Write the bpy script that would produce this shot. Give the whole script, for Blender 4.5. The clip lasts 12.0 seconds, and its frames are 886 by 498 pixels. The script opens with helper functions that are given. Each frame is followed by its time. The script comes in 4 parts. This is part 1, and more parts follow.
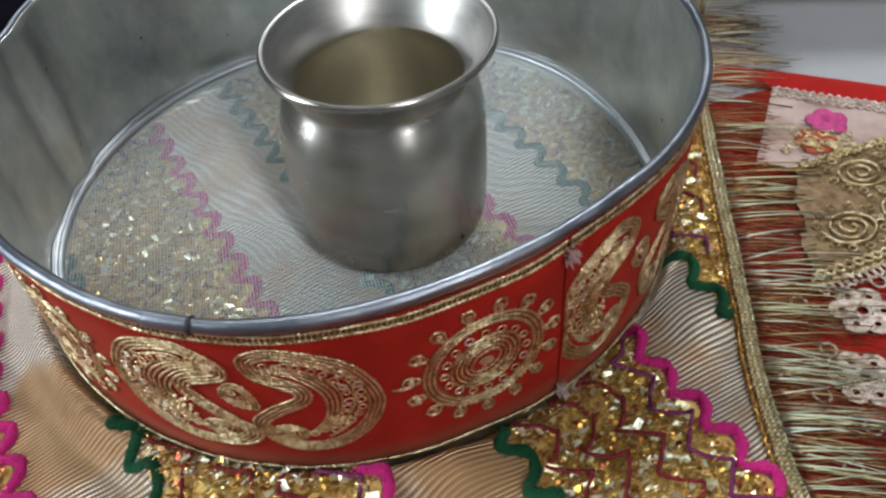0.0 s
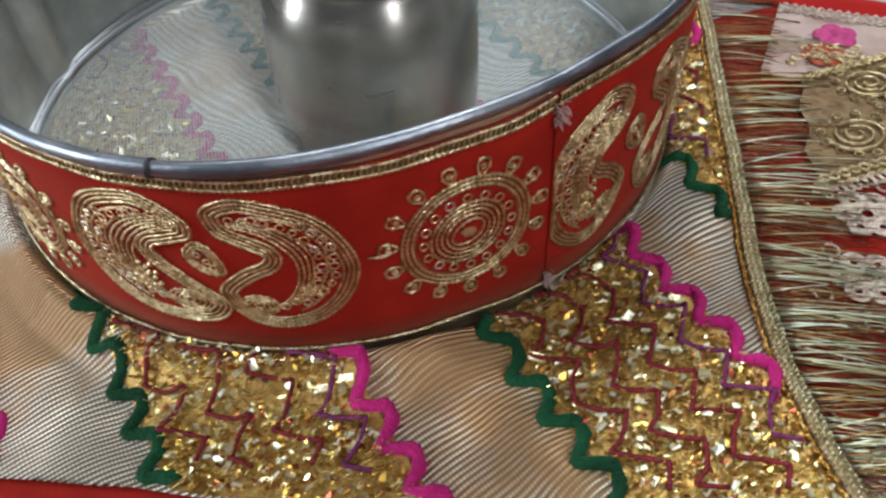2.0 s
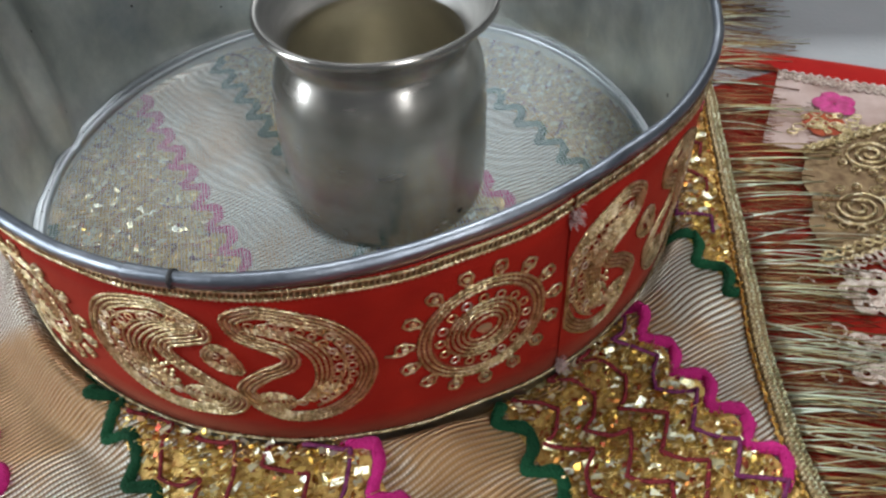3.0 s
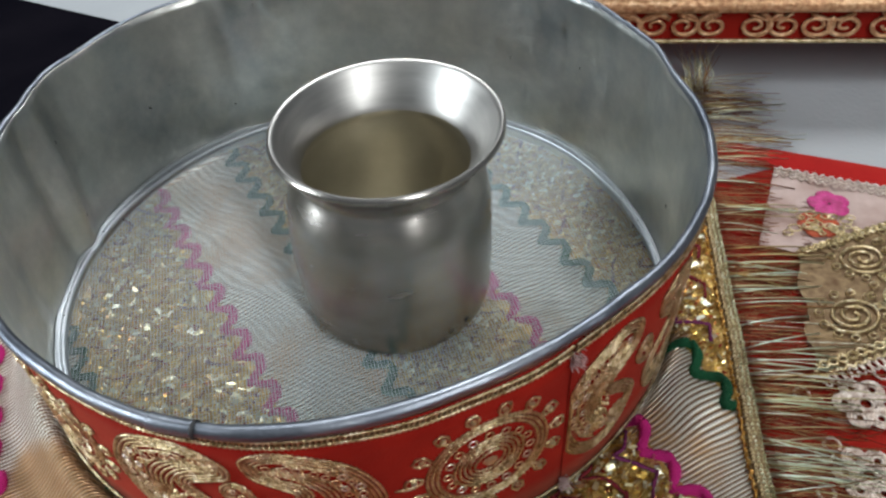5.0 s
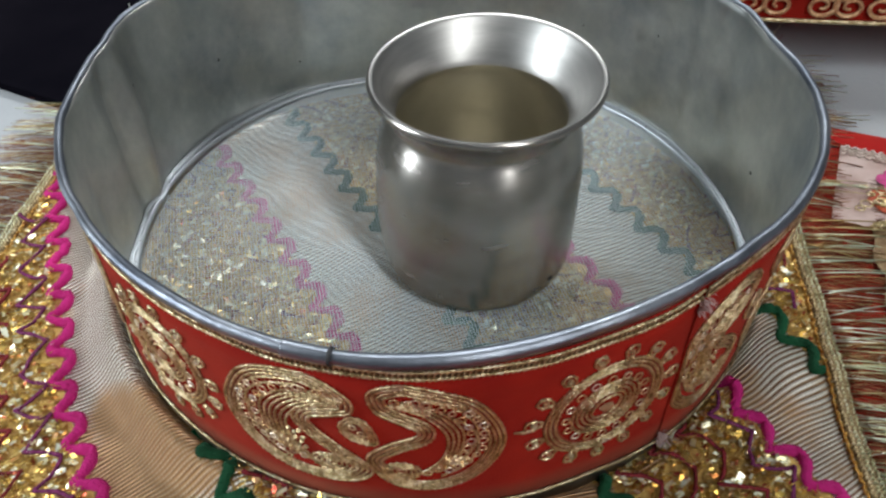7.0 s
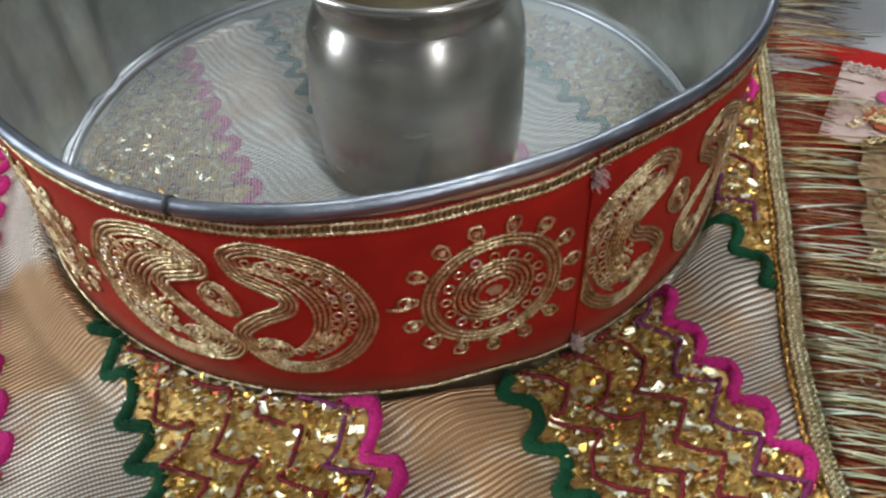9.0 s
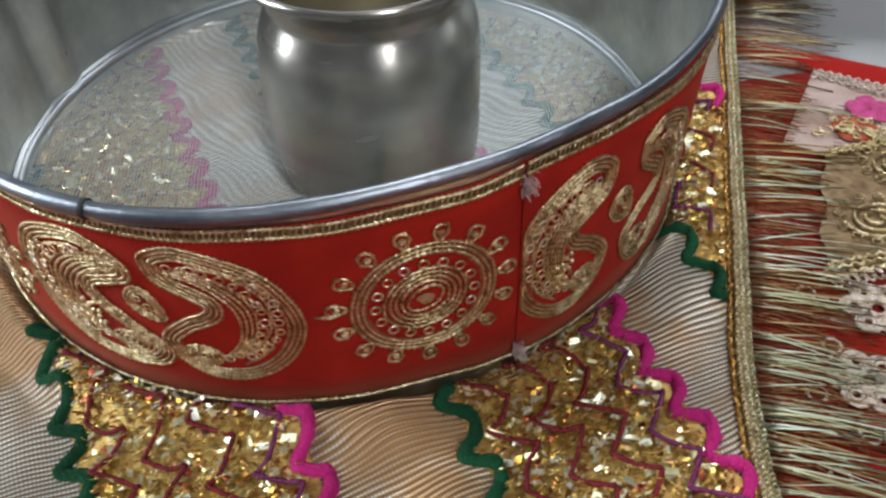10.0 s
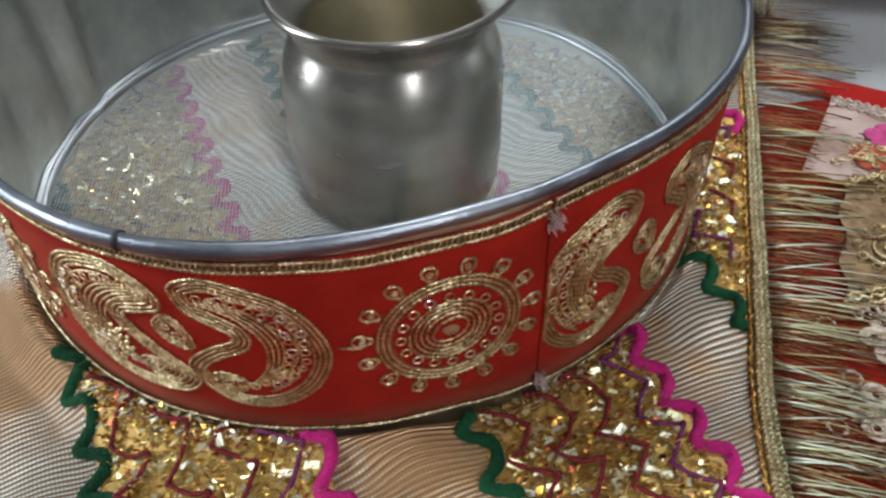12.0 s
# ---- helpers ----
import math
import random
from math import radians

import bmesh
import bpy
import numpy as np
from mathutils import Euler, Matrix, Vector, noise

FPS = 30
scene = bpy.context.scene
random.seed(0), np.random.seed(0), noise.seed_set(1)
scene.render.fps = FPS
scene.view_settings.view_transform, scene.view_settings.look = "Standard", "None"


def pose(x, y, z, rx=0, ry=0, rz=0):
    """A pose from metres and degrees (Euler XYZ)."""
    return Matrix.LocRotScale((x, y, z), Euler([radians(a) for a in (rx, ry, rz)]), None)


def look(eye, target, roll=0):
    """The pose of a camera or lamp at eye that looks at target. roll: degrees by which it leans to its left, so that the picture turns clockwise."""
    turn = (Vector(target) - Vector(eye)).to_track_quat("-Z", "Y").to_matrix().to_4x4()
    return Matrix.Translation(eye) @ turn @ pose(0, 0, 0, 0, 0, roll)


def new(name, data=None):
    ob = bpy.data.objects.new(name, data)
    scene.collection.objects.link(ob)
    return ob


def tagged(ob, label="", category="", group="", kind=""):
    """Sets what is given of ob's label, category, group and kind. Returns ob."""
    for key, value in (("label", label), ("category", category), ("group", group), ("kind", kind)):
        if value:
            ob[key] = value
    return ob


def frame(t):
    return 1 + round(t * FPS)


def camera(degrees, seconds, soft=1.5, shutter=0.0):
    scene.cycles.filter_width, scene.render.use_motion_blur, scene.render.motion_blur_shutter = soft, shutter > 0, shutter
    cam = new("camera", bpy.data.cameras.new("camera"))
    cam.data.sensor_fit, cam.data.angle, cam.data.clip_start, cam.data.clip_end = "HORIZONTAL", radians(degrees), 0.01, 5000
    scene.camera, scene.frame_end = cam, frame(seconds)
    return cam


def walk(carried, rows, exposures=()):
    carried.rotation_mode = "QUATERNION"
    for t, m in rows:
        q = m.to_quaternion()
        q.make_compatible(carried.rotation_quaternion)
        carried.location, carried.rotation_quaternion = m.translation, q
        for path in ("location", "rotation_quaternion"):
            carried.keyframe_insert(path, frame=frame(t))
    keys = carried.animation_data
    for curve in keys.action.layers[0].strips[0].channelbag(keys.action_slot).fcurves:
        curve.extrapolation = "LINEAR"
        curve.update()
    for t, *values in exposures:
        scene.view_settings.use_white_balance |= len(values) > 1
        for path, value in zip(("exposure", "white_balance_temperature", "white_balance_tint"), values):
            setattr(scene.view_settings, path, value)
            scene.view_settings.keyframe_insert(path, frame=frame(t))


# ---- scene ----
cam = camera(56.32, 12.0, 2.5)
ROWS = [
    (0.0, 0.0678, -0.2152, 0.2036, 44.40, 4.38, 5.44),
    (0.5, 0.0697, -0.2210, 0.1942, 44.19, 4.07, 6.09),
    (1.0, 0.0711, -0.2238, 0.1877, 44.02, 3.92, 6.31),
    (1.5, 0.0717, -0.2269, 0.1806, 43.88, 3.79, 6.37),
    (2.0, 0.0719, -0.2275, 0.1751, 43.68, 3.52, 6.46),
    (2.5, 0.0701, -0.2228, 0.1799, 44.18, 3.69, 5.93),
    (3.0, 0.0657, -0.2166, 0.1891, 45.03, 3.28, 5.80),
    (3.5, 0.0662, -0.2111, 0.2001, 45.62, 3.32, 6.05),
    (3.7, 0.0659, -0.2090, 0.2063, 46.00, 3.60, 6.13),
    (5.3, 0.0654, -0.2023, 0.2208, 46.87, 3.53, 6.06),
    (5.5, 0.0635, -0.1987, 0.2254, 46.41, 3.38, 6.22),
    (6.0, 0.0523, -0.1996, 0.2214, 46.65, 2.39, 6.27),
    (6.5, 0.0386, -0.2084, 0.2154, 46.66, 1.85, 6.38),
    (7.0, 0.0316, -0.2168, 0.2045, 46.87, 1.07, 6.49),
    (7.2, 0.0319, -0.2197, 0.1996, 46.71, 1.05, 6.67),
    (8.8, 0.0693, -0.2174, 0.1763, 45.05, 2.71, 11.39),
    (9.0, 0.0744, -0.2157, 0.1752, 45.23, 2.67, 11.65),
    (9.5, 0.0839, -0.2114, 0.1743, 45.20, 2.74, 12.21),
    (10.0, 0.0897, -0.2093, 0.1729, 45.44, 2.47, 12.49),
    (10.5, 0.0940, -0.2057, 0.1704, 45.12, 1.22, 13.12),
    (11.0, 0.0998, -0.2029, 0.1718, 45.42, 1.08, 13.78),
    (11.5, 0.0970, -0.2031, 0.1741, 45.51, 1.49, 13.18),
    (12.0, 0.0853, -0.2076, 0.1780, 45.98, 2.30, 13.32),
]
walk(cam, [(t, pose(x, y, z, rx, ry, rz)) for t, x, y, z, rx, ry, rz in ROWS])

# ---- world and light ----
EXPOSURE = 0.01
scene.view_settings.exposure = EXPOSURE
world = bpy.data.worlds.new("world")
world.use_nodes = True
world.node_tree.nodes["Background"].inputs[0].default_value = (0.75, 0.8, 0.85, 1)
world.node_tree.nodes["Background"].inputs[1].default_value = 0.3
scene.world = world


def area_lamp(name, eye, target, sx, sy, watts, colour):
    data = bpy.data.lights.new(name, "AREA")
    data.shape, data.size, data.size_y, data.energy, data.color = "RECTANGLE", sx, sy, watts, colour
    ob = new(name, data)
    ob.matrix_world = look(eye, target)
    return ob


area_lamp("window_light", (-1.55, -0.35, 0.85), (0, 0, 0), 0.36, 1.2, 27, (0.87, 0.95, 1.0))
area_lamp("tube_light", (0.75, -1.0, 1.25), (0, 0, 0), 0.18, 1.45, 16, (0.95, 0.98, 0.99))
area_lamp("ceiling_light", (-0.1, 1.1, 1.65), (0, 0, 0), 1.1, 0.45, 25, (0.94, 0.98, 1.0))

# ---- materials ----


def material(name, colour, rough=0.5, metal=0.0, **more):
    m = bpy.data.materials.new(name)
    m.use_nodes = True
    b = m.node_tree.nodes["Principled BSDF"]
    b.inputs["Base Color"].default_value = (*colour, 1)
    b.inputs["Roughness"].default_value = rough
    b.inputs["Metallic"].default_value = metal
    for key, value in more.items():
        b.inputs[key.replace("_", " ")].default_value = value
    return m


def node(m, kind, **inputs):
    n = m.node_tree.nodes.new(kind)
    for key, value in inputs.items():
        n.inputs[key.replace("_", " ")].default_value = value
    return n


def link(m, a, b):
    m.node_tree.links.new(a, b)


def bsdf(m):
    return m.node_tree.nodes["Principled BSDF"]


def coords(m, scale=(1, 1, 1), turn=0.0):
    tc = node(m, "ShaderNodeTexCoord")
    mp = node(m, "ShaderNodeMapping")
    mp.inputs["Scale"].default_value = scale
    mp.inputs["Rotation"].default_value = (0, 0, turn)
    link(m, tc.outputs["Object"], mp.inputs["Vector"])
    return mp.outputs["Vector"]


def ramp(m, source, stops):
    r = node(m, "ShaderNodeValToRGB")
    while len(r.color_ramp.elements) < len(stops):
        r.color_ramp.elements.new(0.5)
    for e, (at, colour) in zip(r.color_ramp.elements, stops):
        e.position, e.color = at, (*colour, 1)
    link(m, source, r.inputs["Fac"])
    return r.outputs["Color"]


def noise_out(m, vector, scale, detail=3.0, rough=0.5):
    n = node(m, "ShaderNodeTexNoise", Scale=scale, Detail=detail, Roughness=rough)
    link(m, vector, n.inputs["Vector"])
    return n.outputs["Fac"]


def bump(m, height, strength, distance):
    b = node(m, "ShaderNodeBump", Strength=strength, Distance=distance)
    link(m, height, b.inputs["Height"])
    link(m, b.outputs["Normal"], bsdf(m).inputs["Normal"])
    return b


def mapped(m, source, lo, hi):
    r = node(m, "ShaderNodeMapRange")
    r.inputs["To Min"].default_value, r.inputs["To Max"].default_value = lo, hi
    link(m, source, r.inputs["Value"])
    return r.outputs["Result"]


def metal_material(name, dark, light, rough, spread, grain, streak=(1, 1, 1)):
    """Worn sheet metal: cloudy colour, uneven gloss and fine relief."""
    m = material(name, light, rough, 1.0)
    v = coords(m, streak)
    n = noise_out(m, v, 35, 5, 0.6)
    link(m, ramp(m, n, [(0.3, dark), (0.7, light)]), bsdf(m).inputs["Base Color"])
    n2 = noise_out(m, v, 90, 4)
    link(m, mapped(m, n2, rough - spread, rough + spread), bsdf(m).inputs["Roughness"])
    bump(m, noise_out(m, v, grain, 2), 0.06, 0.0004)
    return m




def tin_material():
    """Old tin plate: hazy patches, dull bloom, rubbed streaks and shallow dents."""
    m = material("tin_sheet", (0.6, 0.6, 0.57), 0.38, 1.0)
    v = coords(m)
    cloud = noise_out(m, v, 22, 6, 0.65)
    link(m, ramp(m, cloud, [(0.32, (0.36, 0.385, 0.40)), (0.50, (0.56, 0.565, 0.535)), (0.68, (0.76, 0.75, 0.70))]), bsdf(m).inputs["Base Color"])
    streak = noise_out(m, coords(m, (1, 1, 0.12)), 160, 4, 0.6)
    both = node(m, "ShaderNodeMath")
    both.operation = "ADD"
    link(m, mapped(m, cloud, 0.02, 0.30), both.inputs[0])
    link(m, mapped(m, streak, 0.06, 0.34), both.inputs[1])
    link(m, both.outputs["Value"], bsdf(m).inputs["Roughness"])
    dents = bump(m, noise_out(m, v, 38, 3, 0.5), 0.55, 0.0030)
    fine = node(m, "ShaderNodeBump", Strength=0.10, Distance=0.0004)
    link(m, streak, fine.inputs["Height"])
    link(m, fine.outputs["Normal"], dents.inputs["Normal"])
    return m


TIN = tin_material()
TIN_RING = metal_material("tin_ring", (0.36, 0.39, 0.42), (0.56, 0.59, 0.62), 0.47, 0.10, 220)
RIM = metal_material("rim_metal", (0.10, 0.115, 0.145), (0.33, 0.355, 0.40), 0.42, 0.13, 620, (1, 1, 2.5))
for n in RIM.node_tree.nodes:
    if n.bl_idname == "ShaderNodeBump":
        n.inputs["Strength"].default_value = 0.28
STEEL = metal_material("brushed_steel", (0.43, 0.40, 0.375), (0.57, 0.54, 0.505), 0.26, 0.04, 70, (1, 1, 3))
bsdf(STEEL).inputs["Anisotropic"].default_value = 0.7
bsdf(STEEL).inputs["Anisotropic Rotation"].default_value = 0.25
for n in STEEL.node_tree.nodes:
    if n.bl_idname == "ShaderNodeBump":
        n.inputs["Strength"].default_value = 0.010
spun = node(STEEL, "ShaderNodeTangent")
spun.direction_type, spun.axis = "RADIAL", "Z"
link(STEEL, spun.outputs["Tangent"], bsdf(STEEL).inputs["Tangent"])
WIRE = material("mesh_wire", (0.54, 0.61, 0.64), 0.45, 1.0)
SOFT_STEEL = metal_material("satin_steel", (0.40, 0.39, 0.375), (0.53, 0.52, 0.50), 0.40, 0.06, 120, (1, 1, 10))
LINING = metal_material("brownish_steel", (0.50, 0.465, 0.38), (0.64, 0.605, 0.51), 0.40, 0.05, 200)
BLACK_JOINT = material("joint_grime", (0.02, 0.02, 0.022), 0.6)


def velvet_material(name, dark, light):
    m = material(name, light, 0.85, 0.0, Sheen_Weight=0.16, Sheen_Roughness=0.4, Specular_IOR_Level=0.2)
    bsdf(m).inputs["Sheen Tint"].default_value = (1.0, 0.35, 0.2, 1)
    v = coords(m)
    n = noise_out(m, v, 70, 4)
    link(m, ramp(m, n, [(0.3, dark), (0.72, light)]), bsdf(m).inputs["Base Color"])
    bump(m, noise_out(m, v, 1500, 2), 0.35, 0.0004)
    return m


VELVET = velvet_material("red_velvet", (0.25, 0.008, 0.004), (0.35, 0.014, 0.006))
SATIN = velvet_material("red_satin", (0.38, 0.010, 0.009), (0.46, 0.016, 0.012))
GREEN = velvet_material("green_trim", (0.004, 0.035, 0.014), (0.010, 0.085, 0.035))
bsdf(GREEN).inputs["Sheen Tint"].default_value = (0.2, 0.7, 0.4, 1)
PINK = velvet_material("pink_trim", (0.38, 0.012, 0.13), (0.60, 0.026, 0.22))
bsdf(PINK).inputs["Sheen Tint"].default_value = (1.0, 0.4, 0.8, 1)
for fuzzy in (GREEN, PINK):
    bsdf(fuzzy).inputs["Sheen Weight"].default_value = 0.15
    for n in fuzzy.node_tree.nodes:
        if n.bl_idname == "ShaderNodeBump":
            n.inputs["Strength"].default_value, n.inputs["Distance"].default_value = 0.9, 0.0007
            n.inputs["Height"].links[0].from_node.inputs["Scale"].default_value = 1100


def cord_material(name, dark, mid, light, rough=0.34, twist=1400):
    m = material(name, mid, rough, 1.0)
    v = coords(m)
    n = noise_out(m, v, 420, 3, 0.6)
    link(m, ramp(m, n, [(0.3, dark), (0.5, mid), (0.72, light)]), bsdf(m).inputs["Base Color"])
    bump(m, noise_out(m, v, twist, 1), 0.9, 0.0006)
    return m


GOLD_CORD = cord_material("gold_cord", (0.32, 0.23, 0.10), (0.74, 0.60, 0.34), (0.97, 0.89, 0.67), 0.36)
GOLD_BRAID = cord_material("gold_braid", (0.26, 0.18, 0.08), (0.62, 0.50, 0.29), (0.90, 0.82, 0.62), 0.46, 1100)
PALE_BRAID = cord_material("pale_gold_braid", (0.32, 0.28, 0.14), (0.60, 0.58, 0.37), (0.86, 0.90, 0.74), 0.42, 1100)
COPPER_GOLD = cord_material("copper_gold_moulding", (0.34, 0.15, 0.07), (0.58, 0.33, 0.17), (0.80, 0.56, 0.35), 0.42, 500)
bsdf(COPPER_GOLD).inputs["Metallic"].default_value = 0.5
SILVER_CORD = cord_material("silver_gold_cord", (0.42, 0.30, 0.24), (0.74, 0.62, 0.54), (0.95, 0.88, 0.82), 0.5)
bsdf(SILVER_CORD).inputs["Metallic"].default_value = 0.4

def cloth_thread(name, dark, light):
    """Wool thread, darker in its twist."""
    m = material(name, light, 0.7, 0.0, Specular_IOR_Level=0.25)
    v = coords(m)
    link(m, ramp(m, noise_out(m, v, 700, 3, 0.6), [(0.3, dark), (0.7, light)]), bsdf(m).inputs["Base Color"])
    bump(m, noise_out(m, v, 1500, 1), 0.8, 0.0006)
    return m


FLUFF = material("pale_fluff", (0.55, 0.40, 0.38), 0.8)
MAROON = cloth_thread("maroon_thread", (0.09, 0.008, 0.012), (0.25, 0.022, 0.030))
PURPLE = cloth_thread("purple_thread", (0.09, 0.012, 0.05), (0.22, 0.035, 0.13))
GEM = material("amber_gem", (0.55, 0.30, 0.16), 0.10, 0.3, Transmission_Weight=0.3, IOR=1.6)


def island_material(name, stops, rough, metal=1.0):
    m = material(name, stops[0][1], rough, metal)
    g = node(m, "ShaderNodeNewGeometry")
    link(m, ramp(m, g.outputs["Random Per Island"], stops), bsdf(m).inputs["Base Color"])
    return m


SEQUIN = island_material("sequin_flakes", [(0.0, (0.36, 0.12, 0.035)), (0.22, (0.62, 0.38, 0.08)), (0.50, (0.84, 0.62, 0.18)),
                                           (0.66, (0.36, 0.05, 0.04)), (0.74, (0.42, 0.10, 0.05)), (0.80, (0.88, 0.74, 0.36)), (1.0, (0.95, 0.88, 0.64))], 0.31)
CHIP = island_material("pale_mirror_chips", [(0.0, (0.66, 0.58, 0.32)), (0.5, (0.80, 0.78, 0.58)), (1.0, (0.90, 0.91, 0.78))], 0.38, 0.8)
GOLD_CURL = island_material("gold_curls", [(0.0, (0.42, 0.24, 0.05)), (0.5, (0.74, 0.53, 0.14)), (1.0, (0.92, 0.76, 0.34))], 0.35)
FRINGE = island_material("fringe_threads", [(0.0, (0.24, 0.09, 0.045)), (0.30, (0.42, 0.29, 0.12)), (0.52, (0.64, 0.60, 0.36)),
                                            (0.82, (0.60, 0.68, 0.52)), (1.0, (0.88, 0.92, 0.80))], 0.38)
COPPER_THREAD = island_material("copper_threads", [(0.0, (0.16, 0.03, 0.018)), (0.55, (0.26, 0.085, 0.035)), (1.0, (0.42, 0.27, 0.12))], 0.45, 0.7)
GLITTER = island_material("sequin_rings", [(0.0, (0.72, 0.52, 0.26)), (0.6, (0.9, 0.78, 0.55)), (1.0, (0.95, 0.93, 0.88))], 0.28)


def tissue_material():
    """Gold tissue: pale metallic ridges with copper-brown gaps, wandering a little, and painted copper reflections."""
    m = material("gold_tissue", (0.6, 0.52, 0.38), 0.42, 0.6)
    v = coords(m, (1, 1, 1), radians(53.0))
    w = node(m, "ShaderNodeTexWave", Scale=215.0, Distortion=30.0, Detail=1.0, Detail_Scale=0.105)
    w.wave_type, w.bands_direction = "BANDS", "X"
    link(m, v, w.inputs["Vector"])
    col = ramp(m, w.outputs["Fac"], [(0.16, (0.27, 0.16, 0.08)), (0.38, (0.72, 0.66, 0.53)), (0.66, (0.98, 0.97, 0.92))])
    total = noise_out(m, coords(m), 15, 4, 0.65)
    # two copper areas paint the red ribbon's reflection into the tissue colour
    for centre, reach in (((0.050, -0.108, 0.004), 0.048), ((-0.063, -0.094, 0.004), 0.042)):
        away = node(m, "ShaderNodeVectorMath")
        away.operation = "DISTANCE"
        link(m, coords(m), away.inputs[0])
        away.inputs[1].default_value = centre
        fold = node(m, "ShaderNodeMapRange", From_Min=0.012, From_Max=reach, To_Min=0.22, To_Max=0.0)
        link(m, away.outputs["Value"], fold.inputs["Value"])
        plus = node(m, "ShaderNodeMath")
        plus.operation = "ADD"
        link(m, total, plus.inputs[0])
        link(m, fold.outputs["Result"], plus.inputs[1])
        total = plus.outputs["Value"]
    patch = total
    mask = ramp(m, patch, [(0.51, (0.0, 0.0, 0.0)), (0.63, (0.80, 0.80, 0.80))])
    dots = node(m, "ShaderNodeTexWave", Scale=330.0, Distortion=6.0, Detail=1.0, Detail_Scale=0.2)
    dots.wave_type, dots.bands_direction = "BANDS", "Y"
    link(m, v, dots.inputs["Vector"])
    weft = node(m, "ShaderNodeMix")
    weft.data_type, weft.blend_type = "RGBA", "MULTIPLY"
    weft.inputs["Factor"].default_value = 0.55
    link(m, col, weft.inputs["A"])
    link(m, ramp(m, dots.outputs["Fac"], [(0.15, (0.45, 0.36, 0.27)), (0.5, (1.0, 1.0, 1.0))]), weft.inputs["B"])
    col = weft.outputs["Result"]
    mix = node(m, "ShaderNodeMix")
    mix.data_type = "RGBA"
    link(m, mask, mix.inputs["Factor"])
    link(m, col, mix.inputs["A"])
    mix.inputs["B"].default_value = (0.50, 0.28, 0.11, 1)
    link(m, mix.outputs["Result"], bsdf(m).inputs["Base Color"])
    bump(m, w.outputs["Fac"], 1.0, 0.0007)
    return m


TISSUE = tissue_material()


def cloth_material(name, dark, light, rough=0.7, metal=0.0, scale=60, weave=1800):
    m = material(name, light, rough, metal)
    v = coords(m)
    link(m, ramp(m, noise_out(m, v, scale, 4, 0.6), [(0.3, dark), (0.7, light)]), bsdf(m).inputs["Base Color"])
    bump(m, noise_out(m, v, weave, 2), 0.5, 0.0004)
    return m


GOLD_GROUND = cloth_material("gold_ground_cloth", (0.30, 0.13, 0.03), (0.68, 0.48, 0.15), 0.42, 0.6, 420)
BRAID_GROUND = cloth_material("braid_ground", (0.10, 0.05, 0.02), (0.36, 0.27, 0.13), 0.5, 0.4, 700)
MOTIF_GROUND = cloth_material("gold_net_on_velvet", (0.19, 0.009, 0.005), (0.30, 0.075, 0.03), 0.6, 0.1, 620)
EDGE_NET = cloth_material("dark_gold_net", (0.05, 0.022, 0.012), (0.24, 0.15, 0.06), 0.6, 0.3, 900)
DIRT = material("dark_speck", (0.03, 0.028, 0.025), 0.8)
CREAM = cloth_material("cream_net", (0.42, 0.28, 0.24), (0.64, 0.50, 0.46), 0.7)
CREAM_GOLD = cloth_material("cream_gold_brocade", (0.13, 0.065, 0.028), (0.36, 0.25, 0.13), 0.5, 0.4, 260)
FLOWER_PINK = cloth_material("pink_flower_thread", (0.40, 0.03, 0.14), (0.72, 0.07, 0.32), 0.6, 0.0, 300)
FLOWER_ORANGE = cloth_material("orange_flower_thread", (0.30, 0.03, 0.015), (0.62, 0.12, 0.03), 0.6, 0.0, 300)
WHITE_CLOTH = cloth_material("white_cloth", (0.62, 0.58, 0.55), (0.78, 0.74, 0.72), 0.85)
TABLE = cloth_material("grey_table_laminate", (0.40, 0.42, 0.44), (0.47, 0.49, 0.51), 0.22, 0.0, 9, 500)
BLACK = cloth_material("black_lacquer", (0.003, 0.003, 0.005), (0.008, 0.007, 0.010), 0.5, 0.0, 12, 300)
bsdf(BLACK).inputs["Specular IOR Level"].default_value = 0.0
PAINT = cloth_material("wall_paint", (0.28, 0.29, 0.295), (0.34, 0.35, 0.355), 0.9, 0.0, 2, 60)
FLOOR = cloth_material("floor_stone", (0.25, 0.24, 0.22), (0.33, 0.31, 0.29), 0.6, 0.0, 3, 60)
WOOD_RED = cloth_material("dark_red_wood", (0.20, 0.03, 0.015), (0.36, 0.08, 0.03), 0.5)

# ---- mesh building ----


